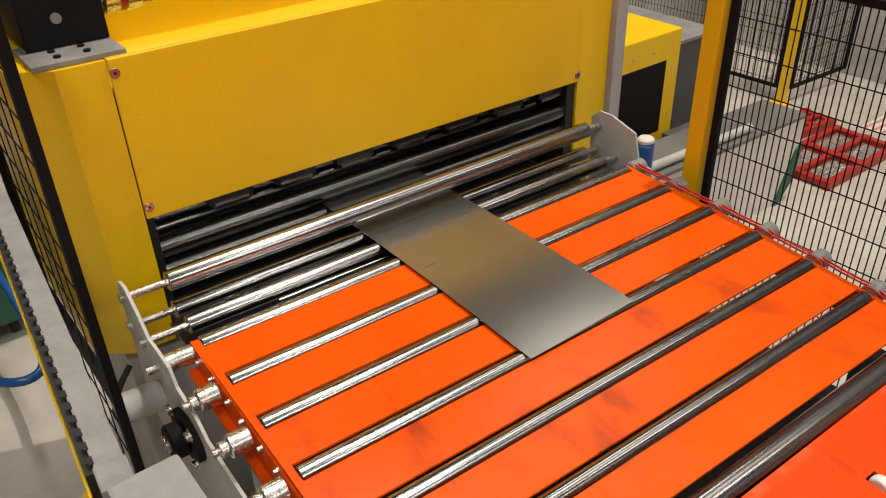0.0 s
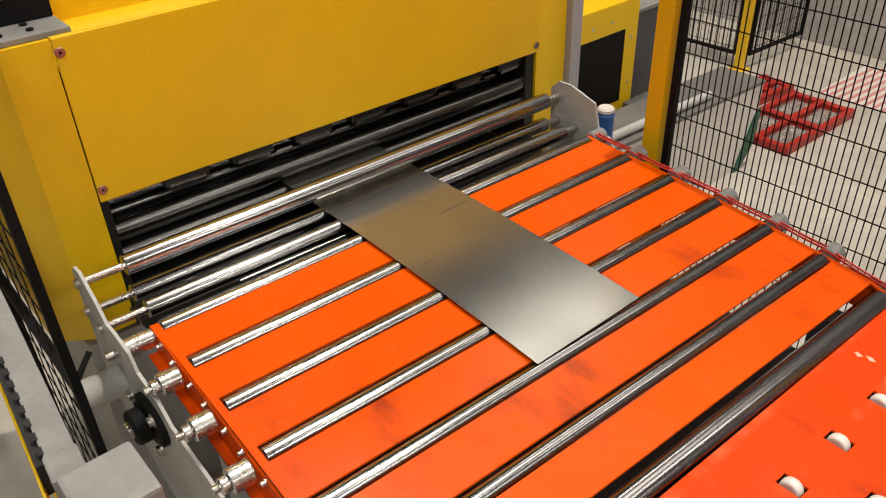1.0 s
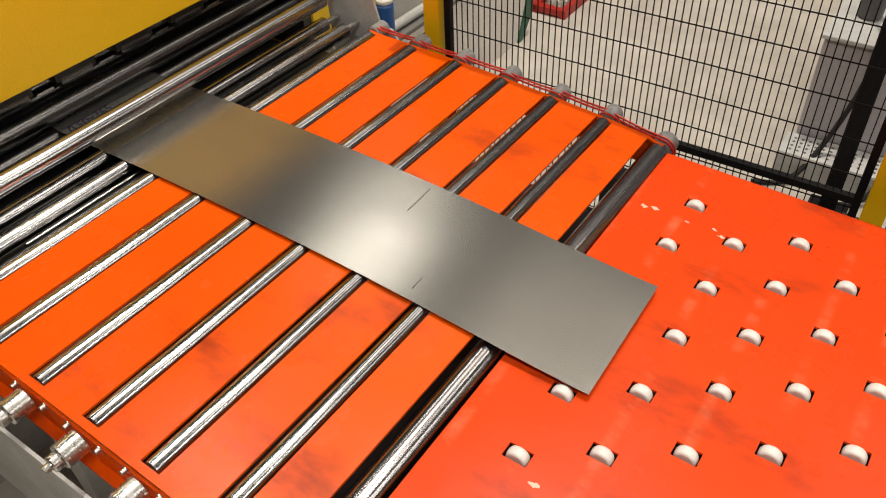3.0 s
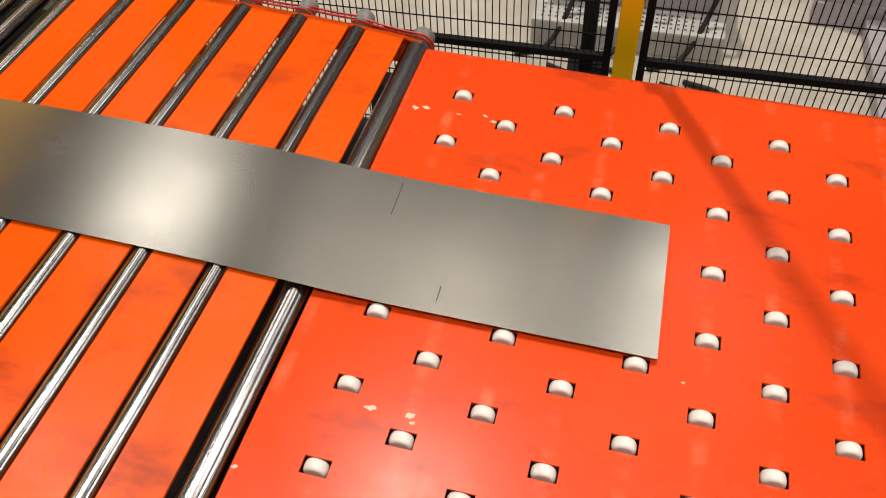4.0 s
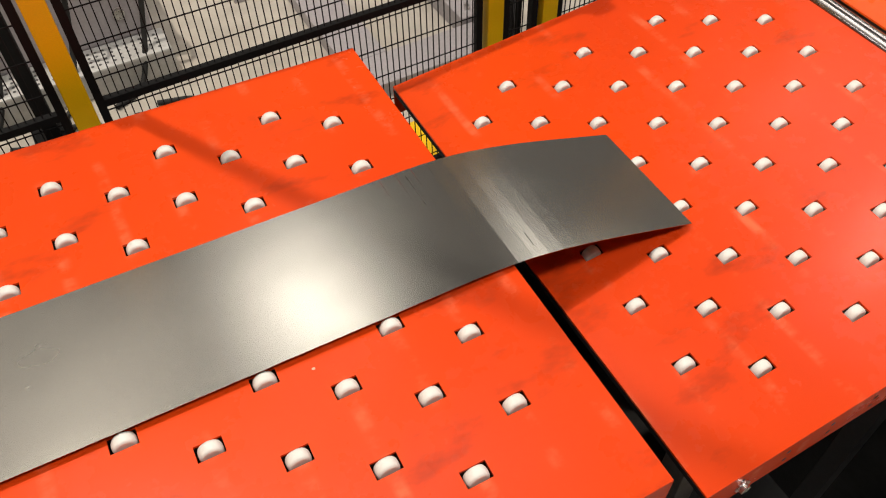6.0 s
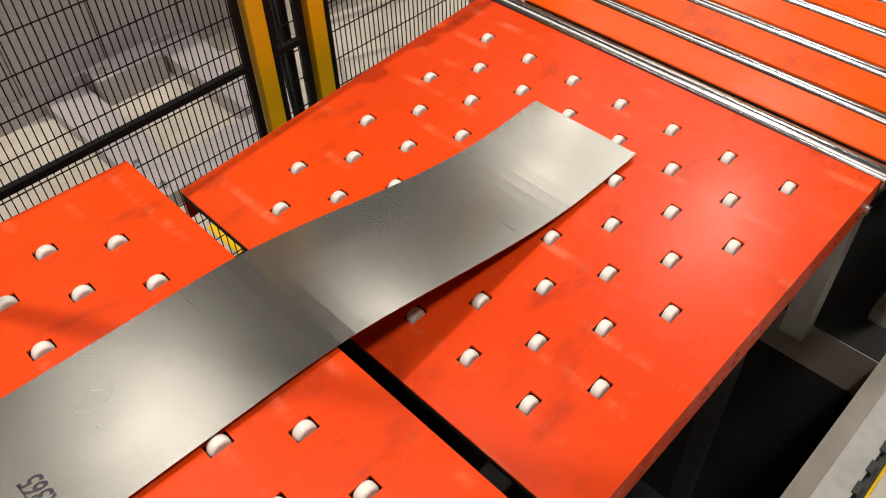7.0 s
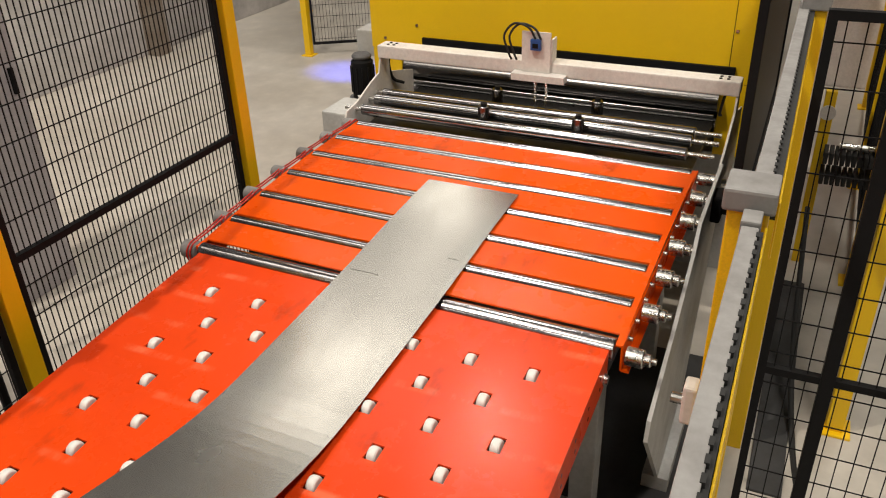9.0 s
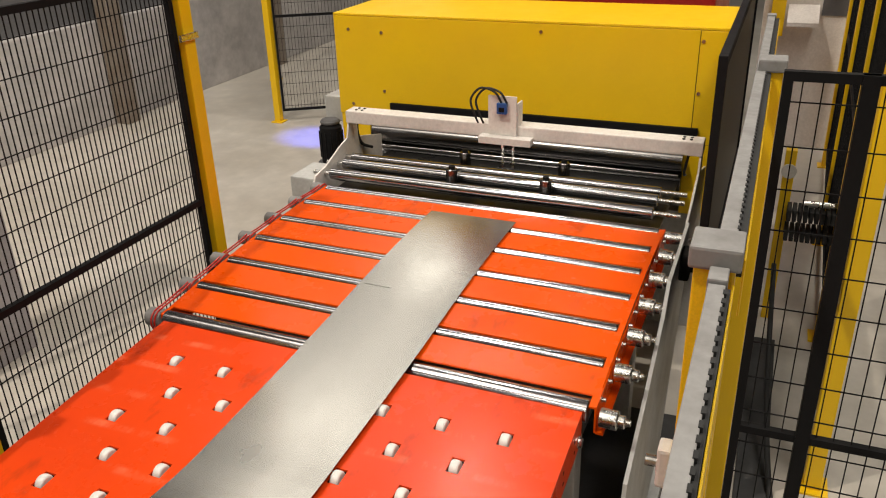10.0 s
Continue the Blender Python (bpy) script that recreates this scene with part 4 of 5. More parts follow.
# ---- feeder (the second yellow machine) ----
def feeder():
    m = thing("feeder", "yellow roll feeder with white beam, guide rollers and steel rolls", "machine")
    X = 4.40
    boxes("front_panel", YELLOW, m, (X, X + 0.012, -1.473, 0.514, 0.965, 1.477), bevel=0.003, label="wide yellow cover panel with seams")
    boxes("top_cover", YELLOW, m, (X, X + 0.62, -1.473, 0.514, 1.478, 1.49), bevel=0.003)
    boxes("side_cover", YELLOW, m, (X + 0.013, X + 0.62, 0.502, 0.514, 0.62, 1.477))
    boxes("side_cover", YELLOW, m, (X + 0.013, X + 0.62, -1.473, -1.461, 0.62, 1.477))
    boxes("front_leg", YELLOW, m, (X + 0.001, X + 0.013, 0.34, 0.502, 0.62, 0.963))
    boxes("front_leg", YELLOW, m, (X + 0.001, X + 0.013, -1.46, -1.30, 0.62, 0.963))
    boxes("base", GREY_PAINT, m, (X + 0.02, X + 0.60, -1.42, 0.48, 0.0, 0.62), bevel=0.005)
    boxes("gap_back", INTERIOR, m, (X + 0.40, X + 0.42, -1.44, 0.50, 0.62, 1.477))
    boxes("gap_seal", BLACK, m, (X - 0.018, X - 0.001, -1.35, 0.205, 0.985, 1.042), label="black rubber seal strip")
    for y, z in ((-1.335, 1.43), (-1.335, 1.20), (-1.335, 1.01), (-0.60, 1.44), (0.24, 1.40), (0.43, 1.41), (0.43, 1.02), (0.24, 1.10)):
        rods("cover_screw", COPPER, m, ((X, y, z), (X - 0.004, y, z), 0.008), seg=12)
    boxes("panel_seam", BLACK, m, (X - 0.0015, X + 0.002, -1.322, -1.319, 0.99, 1.476))
    for x, z, r in ((X - 0.02, 0.885, 0.05), (X - 0.02, 0.765, 0.05)):
        rods("feed_roll", DARK_ROLL, m, ((x, -1.30, z), (x, 0.30, z), r), seg=28)
    rods("wiper_rod", STEEL, m, ((X - 0.075, -1.29, 0.83), (X - 0.075, 0.25, 0.83), 0.008), seg=12)
    # inlet rollers between the side plates
    for x, z, r in ((3.70, 0.888, 0.025), (3.825, 0.895, 0.025), (3.91, 0.90, 0.022)):
        ro = rods("inlet_roller", STEEL, m, ((x, -1.268, z), (x, 0.19, z), r), seg=44, chamfer=0.003)
        rods("roller_shaft", ZINC, ro, ((x, -1.372, z), (x, 0.28, z), 0.0105), seg=14)
    for x, y in ((3.765, -0.385), (3.765, -0.81), (4.0, -0.36), (4.0, -0.83)):
        g = rods("guide_roller", DARK_ROLL, m, ((x, y, 0.87), (x, y, 0.955), 0.026), seg=22, chamfer=0.004, label="dark upright edge guide roller")
        rods("guide_nut", BLACK, g, ((x, y, 0.955), (x, y, 0.967), 0.014), seg=6)
    boxes("guide_bar", INTERIOR, m, (3.95, 4.05, -1.26, 0.18, 0.83, 0.868))
    boxes("guide_bar", INTERIOR, m, (3.745, 3.785, -1.26, 0.18, 0.84, 0.868))
    boxes("inlet_tray", INTERIOR, m, (3.70, 4.35, -1.29, 0.20, 0.78, 0.80))
    # side plates that rise to the beam
    for y0, y1 in ((0.224, 0.232), (-1.408, -1.400)):
        bm = bmesh.new()
        slab(bm, [(3.58, 0.84), (3.62, 0.90), (3.72, 0.915), (3.86, 0.965), (3.94, 0.985), (3.96, 1.05), (4.04, 1.05), (4.06, 0.96), (4.30, 0.90), (4.30, 0.62), (3.66, 0.62)], "y", y0, y1)
        part("side_plate", bm, WHITE_PAINT, m, "off-white profiled side plate")
    bm = bmesh.new()
    slab(bm, [(3.10, 0.905), (3.62, 0.90), (3.66, 0.62), (3.30, 0.10), (2.80, 0.06), (2.40, 0.56), (2.42, 0.62), (2.75, 0.72), (3.0, 0.82)], "y", -1.415, -1.403)
    part("side_plate", bm, GREY_PAINT, m, "grey side plate hanging beside the roller table")
    boxes("side_plate_foot", GREY_PAINT, m, (2.80, 3.30, -1.45, -1.36, 0.0, 0.06), bevel=0.003)
    b = boxes("sensor_beam", WHITE_PAINT, m, (3.955, 4.045, -1.412, 0.236, 1.052, 1.112), bevel=0.006, label="off-white square cross beam")
    for y in (-1.36, -1.33, 0.16, 0.19):
        for x in (3.985, 4.015):
            rods("beam_screw", BLACK, b, ((x, y, 1.111), (x, y, 1.115), 0.007), seg=10)
    # sensor bracket on the beam
    boxes("sensor_bracket", WHITE_PAINT, m, (3.940, 3.949, -0.625, -0.495, 1.07, 1.245), (3.949, 4.01, -0.632, -0.624, 1.113, 1.215), bevel=0.001, label="off-white folded sensor bracket")
    boxes("bracket_foot", WHITE_PAINT, m, (3.90, 3.954, -0.70, -0.46, 1.038, 1.069), bevel=0.002)
    sn = boxes("sensor", BLUE, m, (3.920, 3.939, -0.585, -0.54, 1.170, 1.217), bevel=0.002, label="small blue photo sensor")
    boxes("sensor_lens", BLACK, sn, (3.918, 3.9205, -0.575, -0.55, 1.18, 1.20))
    for y in (-0.56, -0.585):
        bm = bmesh.new()
        tube(bm, curve_pts([(3.93, y, 1.217), (3.925, y + 0.03, 1.265), (3.935, y + 0.10, 1.275), (3.935, y + 0.145, 1.22), (3.945, y + 0.13, 1.15), (3.96, y + 0.12, 1.112)]), 0.005)
        part("sensor_cable", bm, RUBBER, m)
    for y in (-0.60, -0.55):
        boxes("sensor_rod", ZINC, m, (3.99, 4.0, y, y + 0.01, 0.90, 1.052))
    # drive on the far side
    rods("motor", BLACK, m, ((4.42, 0.60, 0.66), (4.42, 0.60, 0.885), 0.062), seg=24, chamfer=0.012, label="dark upright electric motor")
    for k in range(12):
        a = 2 * math.pi * k / 12
        rods("cooling_rib", BLACK, m, ((4.42 + 0.063 * math.cos(a), 0.60 + 0.063 * math.sin(a), 0.70), (4.42 + 0.063 * math.cos(a), 0.60 + 0.063 * math.sin(a), 0.85), 0.005), seg=6)
    rods("fan_cover", DARK_GREY, m, ((4.42, 0.60, 0.886), (4.42, 0.60, 0.915), 0.055), seg=24, chamfer=0.01)
    rods("motor_flange", DARK_GREY, m, ((4.42, 0.60, 0.655), (4.42, 0.60, 0.672), 0.085), seg=24, chamfer=0.003)
    boxes("gear_unit", DARK_GREY, m, (4.20, 4.50, 0.516, 0.68, 0.54, 0.66), bevel=0.01)
    boxes("motor_box", GREY_PAINT, m, (4.50, 4.66, 0.516, 0.67, 0.88, 1.02), bevel=0.006)
    boxes("terminal_box", GREY_PAINT, m, (3.70, 3.92, 0.27, 0.42, 0.70, 0.85), bevel=0.008)
    bm = bmesh.new()
    tube(bm, curve_pts([(4.05, -1.36, 1.08), (4.02, -1.35, 1.02), (4.03, -1.34, 0.95), (4.10, -1.34, 0.92)]), 0.006)
    part("hose", bm, RUBBER, m)
    bm = bmesh.new()
    tube(bm, curve_pts([(4.06, 0.22, 1.08), (4.05, 0.23, 1.0), (4.07, 0.22, 0.92), (4.14, 0.2, 0.88)]), 0.008)
    part("hose", bm, RUBBER, m)
    # flange bearing and lever on the near plate
    fb = boxes("flange_bearing", BLACK, m, (3.36, 3.46, -1.45, -1.413, 0.78, 0.88), bevel=0.01)
    rods("bearing_boss", BLACK, fb, ((3.41, -1.45, 0.83), (3.41, -1.475, 0.83), 0.03), seg=18, chamfer=0.003)
    boxes("work_light", BLUE_GLOW, m, (4.68, 4.80, 0.517, 0.60, 1.03, 1.05), label="glowing blue safety light")
    return skew(m, 0.0213)


feeder()


def press_frame():
    p = thing("press", "red press body behind the feeder", "press")
    boxes("body", RED_PAINT, p, (5.35, 6.6, -1.3, 0.3, 0.0, 2.4), bevel=0.02)
    boxes("ledge", YELLOW, p, (5.28, 5.345, -0.95, -0.35, 1.585, 1.62))


press_frame()


# ---- the near gate rail and what stands beside it ----
RAIL_Y, RAIL_Z = -1.605, 1.60


def gate_rail(length, m, half=0.016, band=0.015):
    """A rail along x from 0 to length, moved by m."""
    r = thing("gate_rail", "dusty grey gate rail with a black toothed edge", "gate rail", "gate rails")
    boxes("rail", CAP_GREY, r, (0, length - 0.045, -half, half, -0.03, 0), bevel=0.002)
    boxes("end_block", CAP_GREY, r, (length - 0.043, length, -half - 0.002, half + 0.002, -0.04, 0.006), bevel=0.003)
    rack = bmesh.new()
    x = 0.02
    while x < length - 0.05:
        box(rack, x, x + 0.013, -half - 0.003, -half + 0.0022, -0.02, 0.0012)
        x += 0.026
    box(rack, 0, length - 0.045, -half - band, -half - 0.0005, -0.05, -0.006)
    part("toothed_rack", rack, RUBBER, r, "black toothed rubber rack")
    boxes("channel", YELLOW, r, (0, length, -half - band - 0.004, -half - band - 0.0005, -0.12, -0.02), bevel=0.002)
    r.matrix_basis = m
    return r


def gate_post(x, y, bracket=0.0):
    p = thing("gate_post", "yellow gate post with a rounded grey cap", "gate post", "gate posts")
    boxes("tube", YELLOW, p, (x, x + 0.06, y - 0.030, y + 0.030, 0, 1.594), bevel=0.004)
    boxes("cap", CAP_GREY, p, (x - 0.010, x + 0.070, y - 0.038, y + 0.038, 1.594, 1.630), bevel=0.005, label="dusty grey moulded cap")
    if bracket:
        c = boxes("bracket", WHITE_PAINT, p, (x + 0.01, x + 0.05, y + 0.031, y + 0.055, bracket, bracket + 0.08), bevel=0.006, label="off-white plastic bracket")
        rods("bracket_bolt", ZINC, c, ((x + 0.03, y + 0.055, bracket + 0.04), (x + 0.03, y + 0.075, bracket + 0.04), 0.01), seg=6)
    return p


gate_rail(2.035, Matrix.Translation((-2.33, -1.535, 1.598)) @ Matrix.Rotation(math.atan2(-0.149, 1.995), 4, "Z"), 0.016, 0.010)
gate_rail(1.16, Matrix.Translation((0.60, -1.598, 1.598)), 0.012, 0.007)
gate_rail(2.24, Matrix.Translation((1.85, -1.600, 1.598)), 0.014, 0.014)
gate_post(-0.270, -1.664, 1.16)
gate_post(1.772, -1.590, 1.16)
gate_post(3.10, -1.630)

shield = thing("side_shield", "black framed smoked shield beside the feeder", "shield")
boxes("pane", SMOKED, shield, (3.0, 5.1, -1.506, -1.500, 0.75, 1.62))
boxes("frame", BLACK, shield, (2.965, 2.998, -1.515, -1.490, 0.70, 1.66), (5.102, 5.135, -1.515, -1.490, 0.70, 1.66), (2.998, 5.102, -1.515, -1.490, 1.625, 1.66), (2.998, 5.102, -1.515, -1.490, 0.70, 0.745), bevel=0.002)
for x in (2.97, 5.10):
    boxes("leg", BLACK, shield, (x, x + 0.03, -1.515, -1.49, 0, 0.698))

# fence on the near side of the straightener
panel(-1.92, -1.515, -1.285, -1.515, 0.1, 2.0, (0.9,), pitch=0.09, label="black mesh fence beside the straightener")
post("fence_post", -1.95, -1.56, 2.05, "near fence posts")
cart = thing("hand_cart", "green hand cart with a blue tubular handle on the factory floor", "cart")
bm = bmesh.new()
tube(bm, curve_pts([(-3.12, -1.82, 0.40), (-2.75, -1.78, 0.40), (-2.36, -1.74, 0.40), (-2.24, -1.66, 0.40), (-2.27, -1.57, 0.40), (-2.5, -1.54, 0.40), (-3.12, -1.55, 0.40)]), 0.017, 10)
part("handle", bm, BLUE, cart, "blue tubular handle")
boxes("body", GREEN, cart, (-3.75, -3.10, -2.20, -1.45, 0.10, 0.48), bevel=0.012)
for cx in (-3.65, -3.20):
    for cy in (-2.10, -1.55):
        rods("wheel", RUBBER, cart, ((cx, cy - 0.02, 0.05), (cx, cy + 0.02, 0.05), 0.05), seg=18, chamfer=0.004)
        boxes("wheel_fork", GREY_PAINT, cart, (cx - 0.02, cx + 0.02, cy - 0.03, cy + 0.03, 0.085, 0.10))

# cross gate and fences of the walkway
gate = panel(2.60, -1.655, 2.60, -2.75, 0.12, 1.71, (0.74,), pitch=0.042, label="black framed mesh gate across the walkway", group="walkway gates")
boxes("stile", BLACK, gate, (2.585, 2.615, -1.85, -1.815, 0.12, 1.71))
post("fence_post", 2.62, -2.80, 2.2, "walkway posts")
for x, y in ((3.35, -1.97), (4.5, -2.02), (5.7, -2.05), (7.2, -2.1)):
    post("fence_post", x, y, 2.2, "walkway posts")
panel(3.39, -1.975, 4.46, -2.015, 0.12, 2.1, (1.0,), pitch=0.04)
panel(4.54, -2.02, 5.66, -2.05, 0.12, 2.1, (1.0,), pitch=0.04)
panel(5.74, -2.05, 7.16, -2.1, 0.12, 2.1, (1.0,), pitch=0.04)
mat = thing("floor_mat", "dark worn rubber mat on the walkway floor", "mat")
boxes("sheet", MAT_AND_SHADE, mat, (2.9, 4.39, -1.815, -1.70, 0.0, 0.012), bevel=0.003)
cab = thing("switch_cabinet", "off-white machine frame with a dark recess and small switch boxes", "cabinet")
boxes("body", WHITE_PAINT, cab, (7.66, 8.4, -2.9, -1.5, 0, 2.2), bevel=0.01)
boxes("lintel", WHITE_PAINT, cab, (7.60, 7.658, -2.9, -1.5, 1.72, 1.95), bevel=0.006)
boxes("recess", DARK_GREY, cab, (7.648, 7.662, -2.14, -1.92, 1.05, 1.68))
boxes("recess", DARK_GREY, cab, (7.648, 7.662, -2.62, -2.24, 1.10, 1.66))
for y, z in ((-2.02, 1.42), (-2.0, 1.22), (-2.35, 1.36), (-2.46, 1.30), (-2.54, 1.42)):
    boxes("switch_box", WHITE_PAINT, cab, (7.61, 7.647, y - 0.025, y + 0.025, z, z + 0.09), bevel=0.004)
boxes("stile", YELLOW, cab, (7.56, 7.64, -1.66, -1.56, 0.9, 1.86), bevel=0.004)
for y in (-2.2, -2.72):
    boxes("stile", YELLOW, cab, (7.54, 7.64, y - 0.04, y + 0.04, 0.0, 2.2), bevel=0.004)
    boxes("stile_edge", BLACK, cab, (7.52, 7.60, y - 0.075, y - 0.042, 0.0, 2.2), bevel=0.003)
bm = bmesh.new()
slab(bm, [(7.40, 1.00), (7.64, 1.10), (7.64, 1.13), (7.40, 1.03)], "y", -1.90, -1.68)
part("sloping_shelf", bm, WHITE_PAINT, cab)
for k, y in enumerate((-2.28, -2.33, -2.37, -2.80, -2.84)):
    rods("conduit", (GREY_PAINT, ZINC, BLACK, BLUE, YELLOW)[k], cab, ((7.58, y, 0.0), (7.58, y, 2.1), 0.016), seg=10)
chain = thing("cable_carrier", "black cable drag chain with a silver hose", "cable carrier")
for dz in (0.60, 0.50):
    for k in range(10):
        boxes("link", RUBBER, chain, (4.48, 4.60, -1.80 - k * 0.024, -1.781 - k * 0.024, dz, dz + 0.055), bevel=0.004)
rods("hose", ZINC, chain, ((4.54, -2.05, 0.675), (4.54, -1.84, 0.675), 0.016), seg=14)
for y in (-1.79, -2.06):
    boxes("stand", YELLOW, chain, (4.62, 4.67, y, y + 0.05, 0, 0.9), bevel=0.003)
rods("reflector", WHITE_PAINT, chain, ((4.62, -1.765, 0.80), (4.61, -1.765, 0.80), 0.035), seg=20, label="round white reflector")
loose = thing("floor_cable", "black cable trailing over the walkway floor", "cable")
bm = bmesh.new()
tube(bm, curve_pts([(4.2, -1.75, 0.5), (3.6, -1.78, 0.2), (3.2, -1.83, 0.012), (2.9, -1.88, 0.012), (2.7, -1.98, 0.012)]), 0.011)
part("cable", bm, RUBBER, loose)


# ---- behind the far fence ----
def hydraulic_unit(x0, x1, label):
    u = thing("hydraulic_unit", label, "machine", "grey units behind the fence")
    boxes("tank", VIOLET_GREY, u, (x0, x1, 1.72, 2.4, 0.11, 0.60), bevel=0.02)
    boxes("tank_lid", GREY_PAINT, u, (x0 - 0.01, x1 + 0.01, 1.70, 2.42, 0.60, 0.62), bevel=0.006)
    boxes("drip_tray", GREY_PAINT, u, (x0 - 0.03, x1 + 0.03, 1.54, 1.715, 0.0, 0.13), bevel=0.01)
    bm = bmesh.new()
    nx = int((x1 - x0) / 0.032)
    for i in range(nx):
        for j in range(4):
            rod(bm, (x0 + 0.016 + i * 0.032, 1.575 + j * 0.032, 0.1295), (x0 + 0.016 + i * 0.032, 1.575 + j * 0.032, 0.1315), 0.007, 6)
    part("tray_holes", bm, DARK_GREY, u, "rows of round holes in the pale tray top")
    for k in range(3):
        x = x0 + 0.12 + k * (x1 - x0 - 0.2) / 2
        v = rods("valve", DARK_GREY, u, ((x, 1.95, 0.62), (x, 1.95, 0.78), 0.05), seg=16, chamfer=0.01)
        bm = bmesh.new()
        tube(bm, curve_pts([(x, 1.95, 0.78), (x + 0.05, 1.85, 0.86), (x + 0.1, 1.66, 0.6), (x + 0.04, 1.62, 0.25), (x - 0.06, 1.5, 0.03), (x - 0.2, 1.42, 0.015)]), 0.012)
        part("hose", bm, RUBBER, v)
    rods("drain_plug", ZINC, u, ((x1 - 0.12, 1.722, 0.25), (x1 - 0.12, 1.70, 0.25), 0.025), seg=12)


hydraulic_unit(-0.03, 0.77, "grey hydraulic unit with hoses on a perforated pale tray")
stand = thing("black_column", "black steel upright behind the fence", "column")
boxes("tube", BLACK, stand, (0.19, 0.25, 1.36, 1.42, 0.012, 2.2), bevel=0.004)
boxes("foot_plate", BLACK, stand, (0.14, 0.30, 1.31, 1.47, 0, 0.012), bevel=0.002)
bundle = thing("cable_bundle", "tangle of black cables lying on the floor", "cables")
for k in range(7):
    random.seed(k)
    pts = [(0.05 + 0.1 * k, 1.2 + random.random() * 0.2, 0.015), (0.2 + 0.1 * k, 1.05 + random.random() * 0.3, 0.02), (0.0 + 0.12 * k, 1.0 + random.random() * 0.3, 0.05), (0.3 + 0.1 * k, 1.25, 0.015)]
    bm = bmesh.new()
    tube(bm, curve_pts(pts), 0.012)
    part("cable", bm, RUBBER, bundle)

wall_p = bmesh.new()
box(wall_p, 1.2, 2.66, 1.93, 2.01, 0.0, 2.6, 0.004)
box(wall_p, 1.19, 2.67, 1.915, 1.929, 0.0, 0.12)
clad = thing("machine_wall", "violet-grey clad machine side behind the fence", "machine")
part("cladding", wall_p, VIOLET_GREY, clad)
for k in range(4):
    boxes("seam", DARK_GREY, clad, (1.35 + 0.42 * k, 1.356 + 0.42 * k, 1.926, 1.9305, 0.13, 2.58))


def plinth(x0, x1, y0, y1, h, label):
    p = thing("grey_plinth", label, "plinth", "grey foot plates behind the fence")
    boxes("plate", VIOLET_GREY, p, (x0, x1, y0, y1, 0, h), bevel=0.006)
    bm = bmesh.new()
    rod(bm, (x0 + 0.06, y0 + 0.06, h), (x0 + 0.06, y0 + 0.06, h + 0.02), 0.014, 8)
    part("anchor_bolt", bm, ZINC, p)


plinth(1.42, 2.10, 0.92, 1.12, 0.07, "low grey steel foot beam behind the fence")
plinth(1.42, 1.62, 1.121, 1.9, 0.07, "low grey steel foot beam behind the fence")
plinth(2.0, 2.2, 1.121, 1.9, 0.10, "low grey steel foot beam behind the fence")
plinth(1.64, 1.98, 1.75, 1.9, 0.14, "grey steel box against the machine wall")
rack = thing("wall_pipes", "grey pipes and cables running up a cabinet", "pipes")
for k, x in enumerate((2.62, 2.66, 2.70)):
    rods("pipe", (ZINC, BLACK, GREY_PAINT)[k], rack, ((x, 1.60, 0.0), (x, 1.60, 2.2), 0.014), seg=10)
cab2 = thing("grey_locker", "violet-grey locker with pipes on its side", "cabinet")
boxes("body", VIOLET_GREY, cab2, (2.72, 3.15, 1.66, 1.95, 0, 2.2), bevel=0.006)
door = boxes("door", VIOLET_GREY, cab2, (2.735, 3.135, 1.645, 1.659, 0.10, 2.18), bevel=0.004)
boxes("handle", BLACK, door, (3.08, 3.10, 1.625, 1.644, 1.0, 1.12), bevel=0.003)


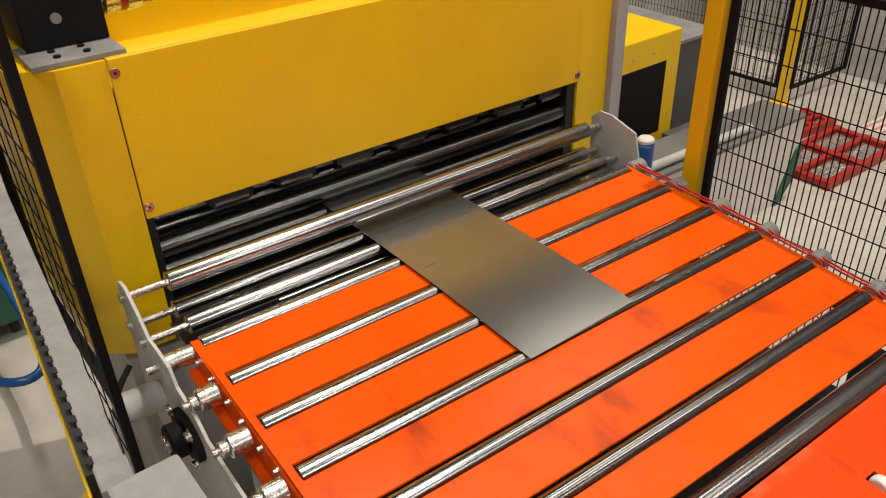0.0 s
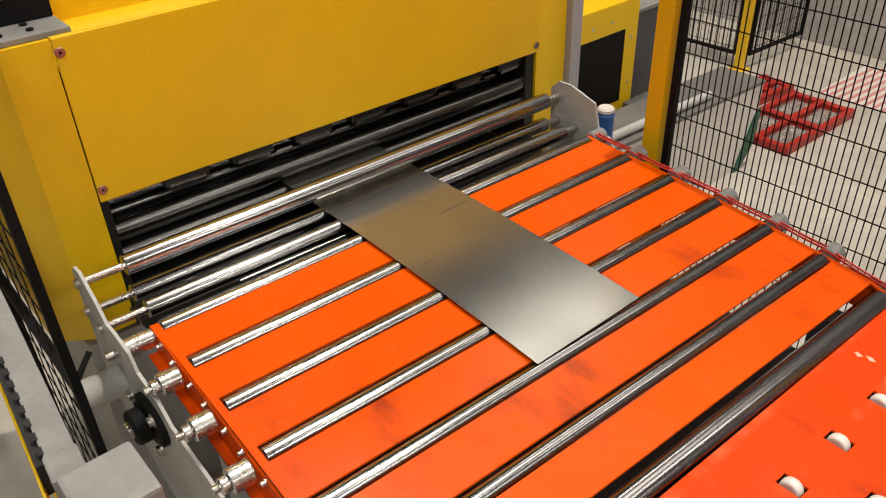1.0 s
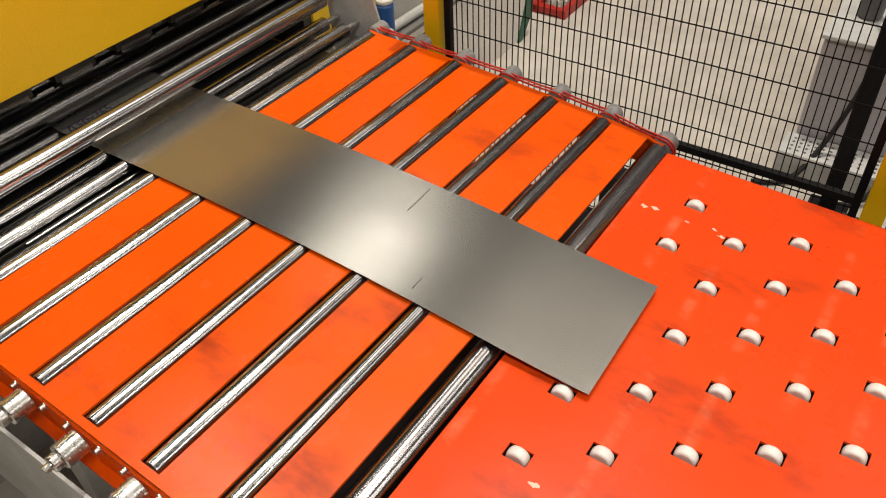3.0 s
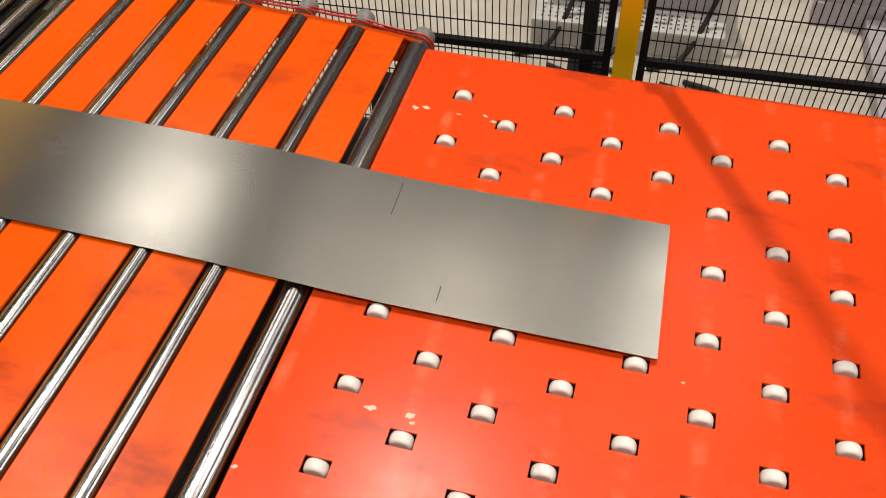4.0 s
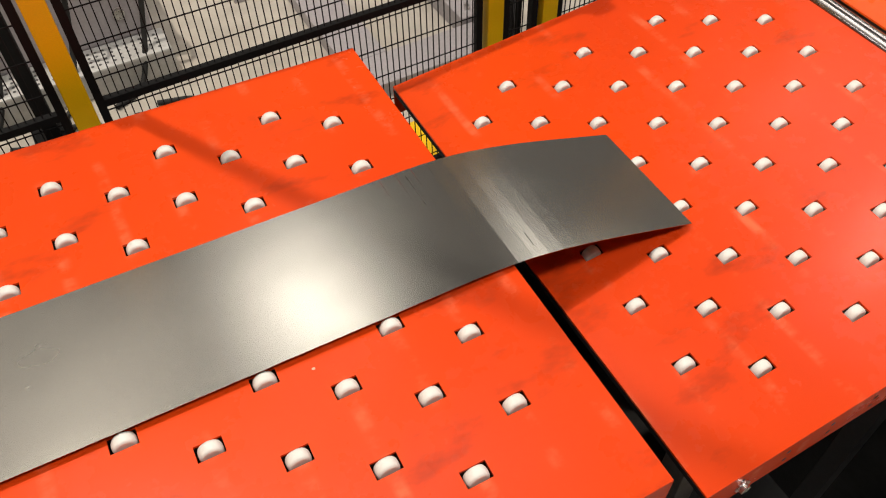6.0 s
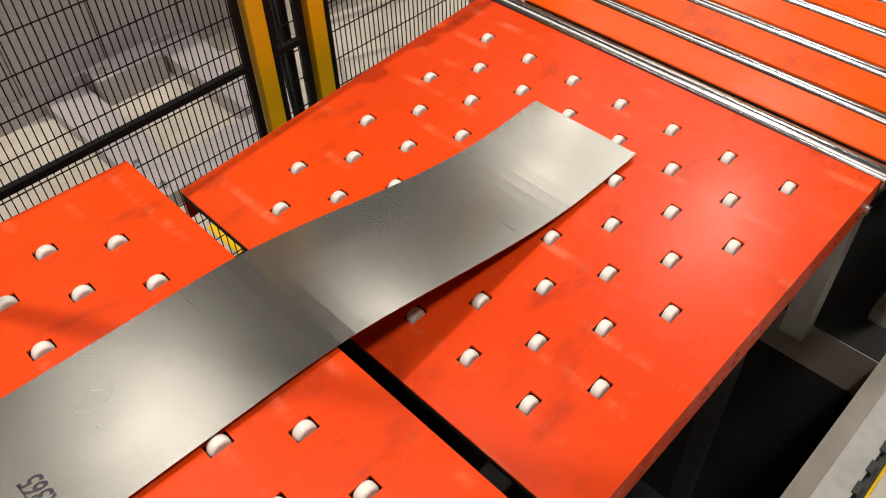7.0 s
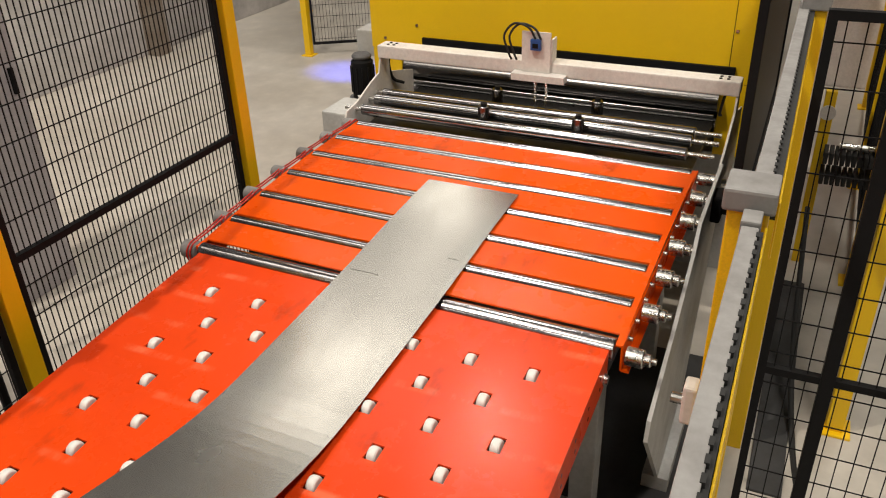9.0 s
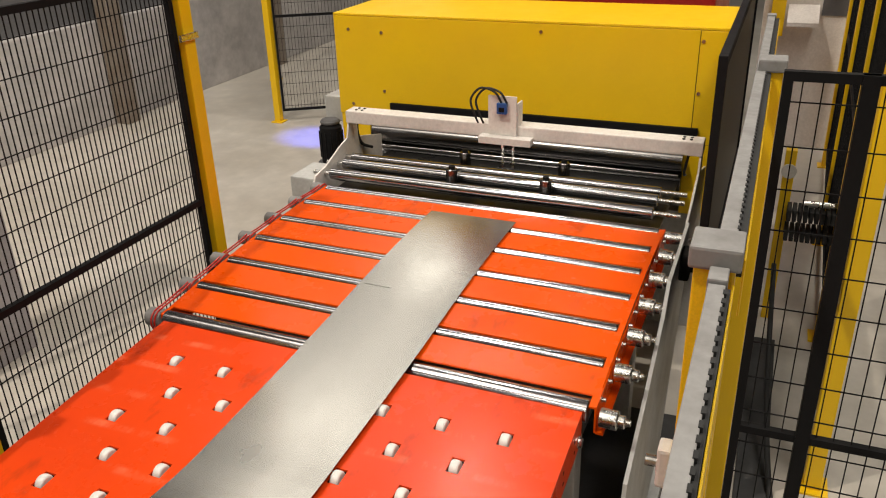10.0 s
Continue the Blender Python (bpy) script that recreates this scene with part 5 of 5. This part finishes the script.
# ---- red stillage by the plinth wall ----
def stillage(x0, y0, x1, y1, width, label):
    """A flat ladder frame whose near beam runs from one floor point to another."""
    s = thing("stillage", label, "pallet frame", "red stillages on the floor")
    d = Vector((x1 - x0, y1 - y0, 0))
    length = d.length
    m = Matrix.Translation((x0, y0, 0)) @ Matrix.Rotation(math.atan2(d.y, d.x), 4, "Z")

    def bar(name, mat, *d6):
        bm = bmesh.new()
        box(bm, *d6, bevel=0.004, m=m)
        return part(name, bm, mat, s)
    for y in (0, width / 2 - 0.02, width - 0.04):
        bar("beam", RED_PAINT, 0, length, y, y + 0.04, 0.0, 0.055)
    for x in (0.0, length * 0.48, length - 0.05):
        bar("cross_bar", RED_PAINT, x, x + 0.05, 0.04, width - 0.04, 0.012, 0.05)
    for k, (xa, ya) in enumerate(((0.06, 0.05), (0.06, width / 2 + 0.03), (length * 0.55, 0.05), (length * 0.55, width / 2 + 0.03))):
        bm = bmesh.new()
        w, h = length * 0.36, width / 2 - 0.08
        bmesh.ops.create_grid(bm, x_segments=14, y_segments=10, size=0.5)
        for v in bm.verts:
            v.co = Vector((xa + (v.co.x + 0.5) * w, ya + (v.co.y + 0.5) * h, 0.018))
            v.co.z += 0.016 * (1 + noise.noise(v.co * 17 + Vector((k, 0, 0)))) * 0.8
        bmesh.ops.transform(bm, verts=bm.verts, matrix=m)
        bmesh.ops.solidify(bm, geom=bm.faces[:], thickness=0.002)
        part("film", bm, FILM, s, "crumpled clear stretch film")
    return s


stillage(-1.54, 2.41, -1.53, 3.18, 0.42, "red steel stillage with crumpled clear film")
stillage(-2.03, 2.86, -1.99, 3.27, 0.24, "small red steel stillage beside the larger one")
pad = thing("striped_sheet", "pink and white diagonally striped film on the floor", "film")
bm = bmesh.new()
box(bm, -1.88, -1.30, 3.36, 4.05, 0.0, 0.004)
part("film", bm, WHITE_PAINT, pad)
for k in range(9):
    bm = bmesh.new()
    slab(bm, [(-1.87 + 0.058 * k, 3.37), (-1.845 + 0.058 * k, 3.37), (-1.80 + 0.058 * k, 4.04), (-1.825 + 0.058 * k, 4.04)], "z", 0.0045, 0.006)
    part("stripe", bm, PINK_FILM, pad)
goods = thing("wrapped_goods", "brown and blue goods wrapped in film beside the wall", "packed goods")
boxes("stack", CARD, goods, (-0.75, -0.3, 3.4, 4.05, 0.0, 0.7), bevel=0.02)
boxes("blue_pack", BLUE, goods, (-0.80, -0.752, 3.5, 3.75, 0.1, 0.6), bevel=0.01)


def motions():
    rows = [(t, sheet_pose(reach)) for t, reach, _ in STATES]
    walk(sheet, rows)
    for k, ob in enumerate(strips):
        local = []
        for (t, reach, where), (_, base) in zip(STATES, rows):
            s = (k + 0.5) * STRIP
            p, a = where(s)
            turn = math.atan(-0.025) * min(1.0, max(0.0, (p.x - 0.9) / 0.2))
            w = Matrix.Translation(p) @ Matrix.Rotation(turn, 4, "Z") @ Matrix.Rotation(-a, 4, "Y")
            local.append((t, base.inverted() @ w))
        walk(ob, local)


motions()
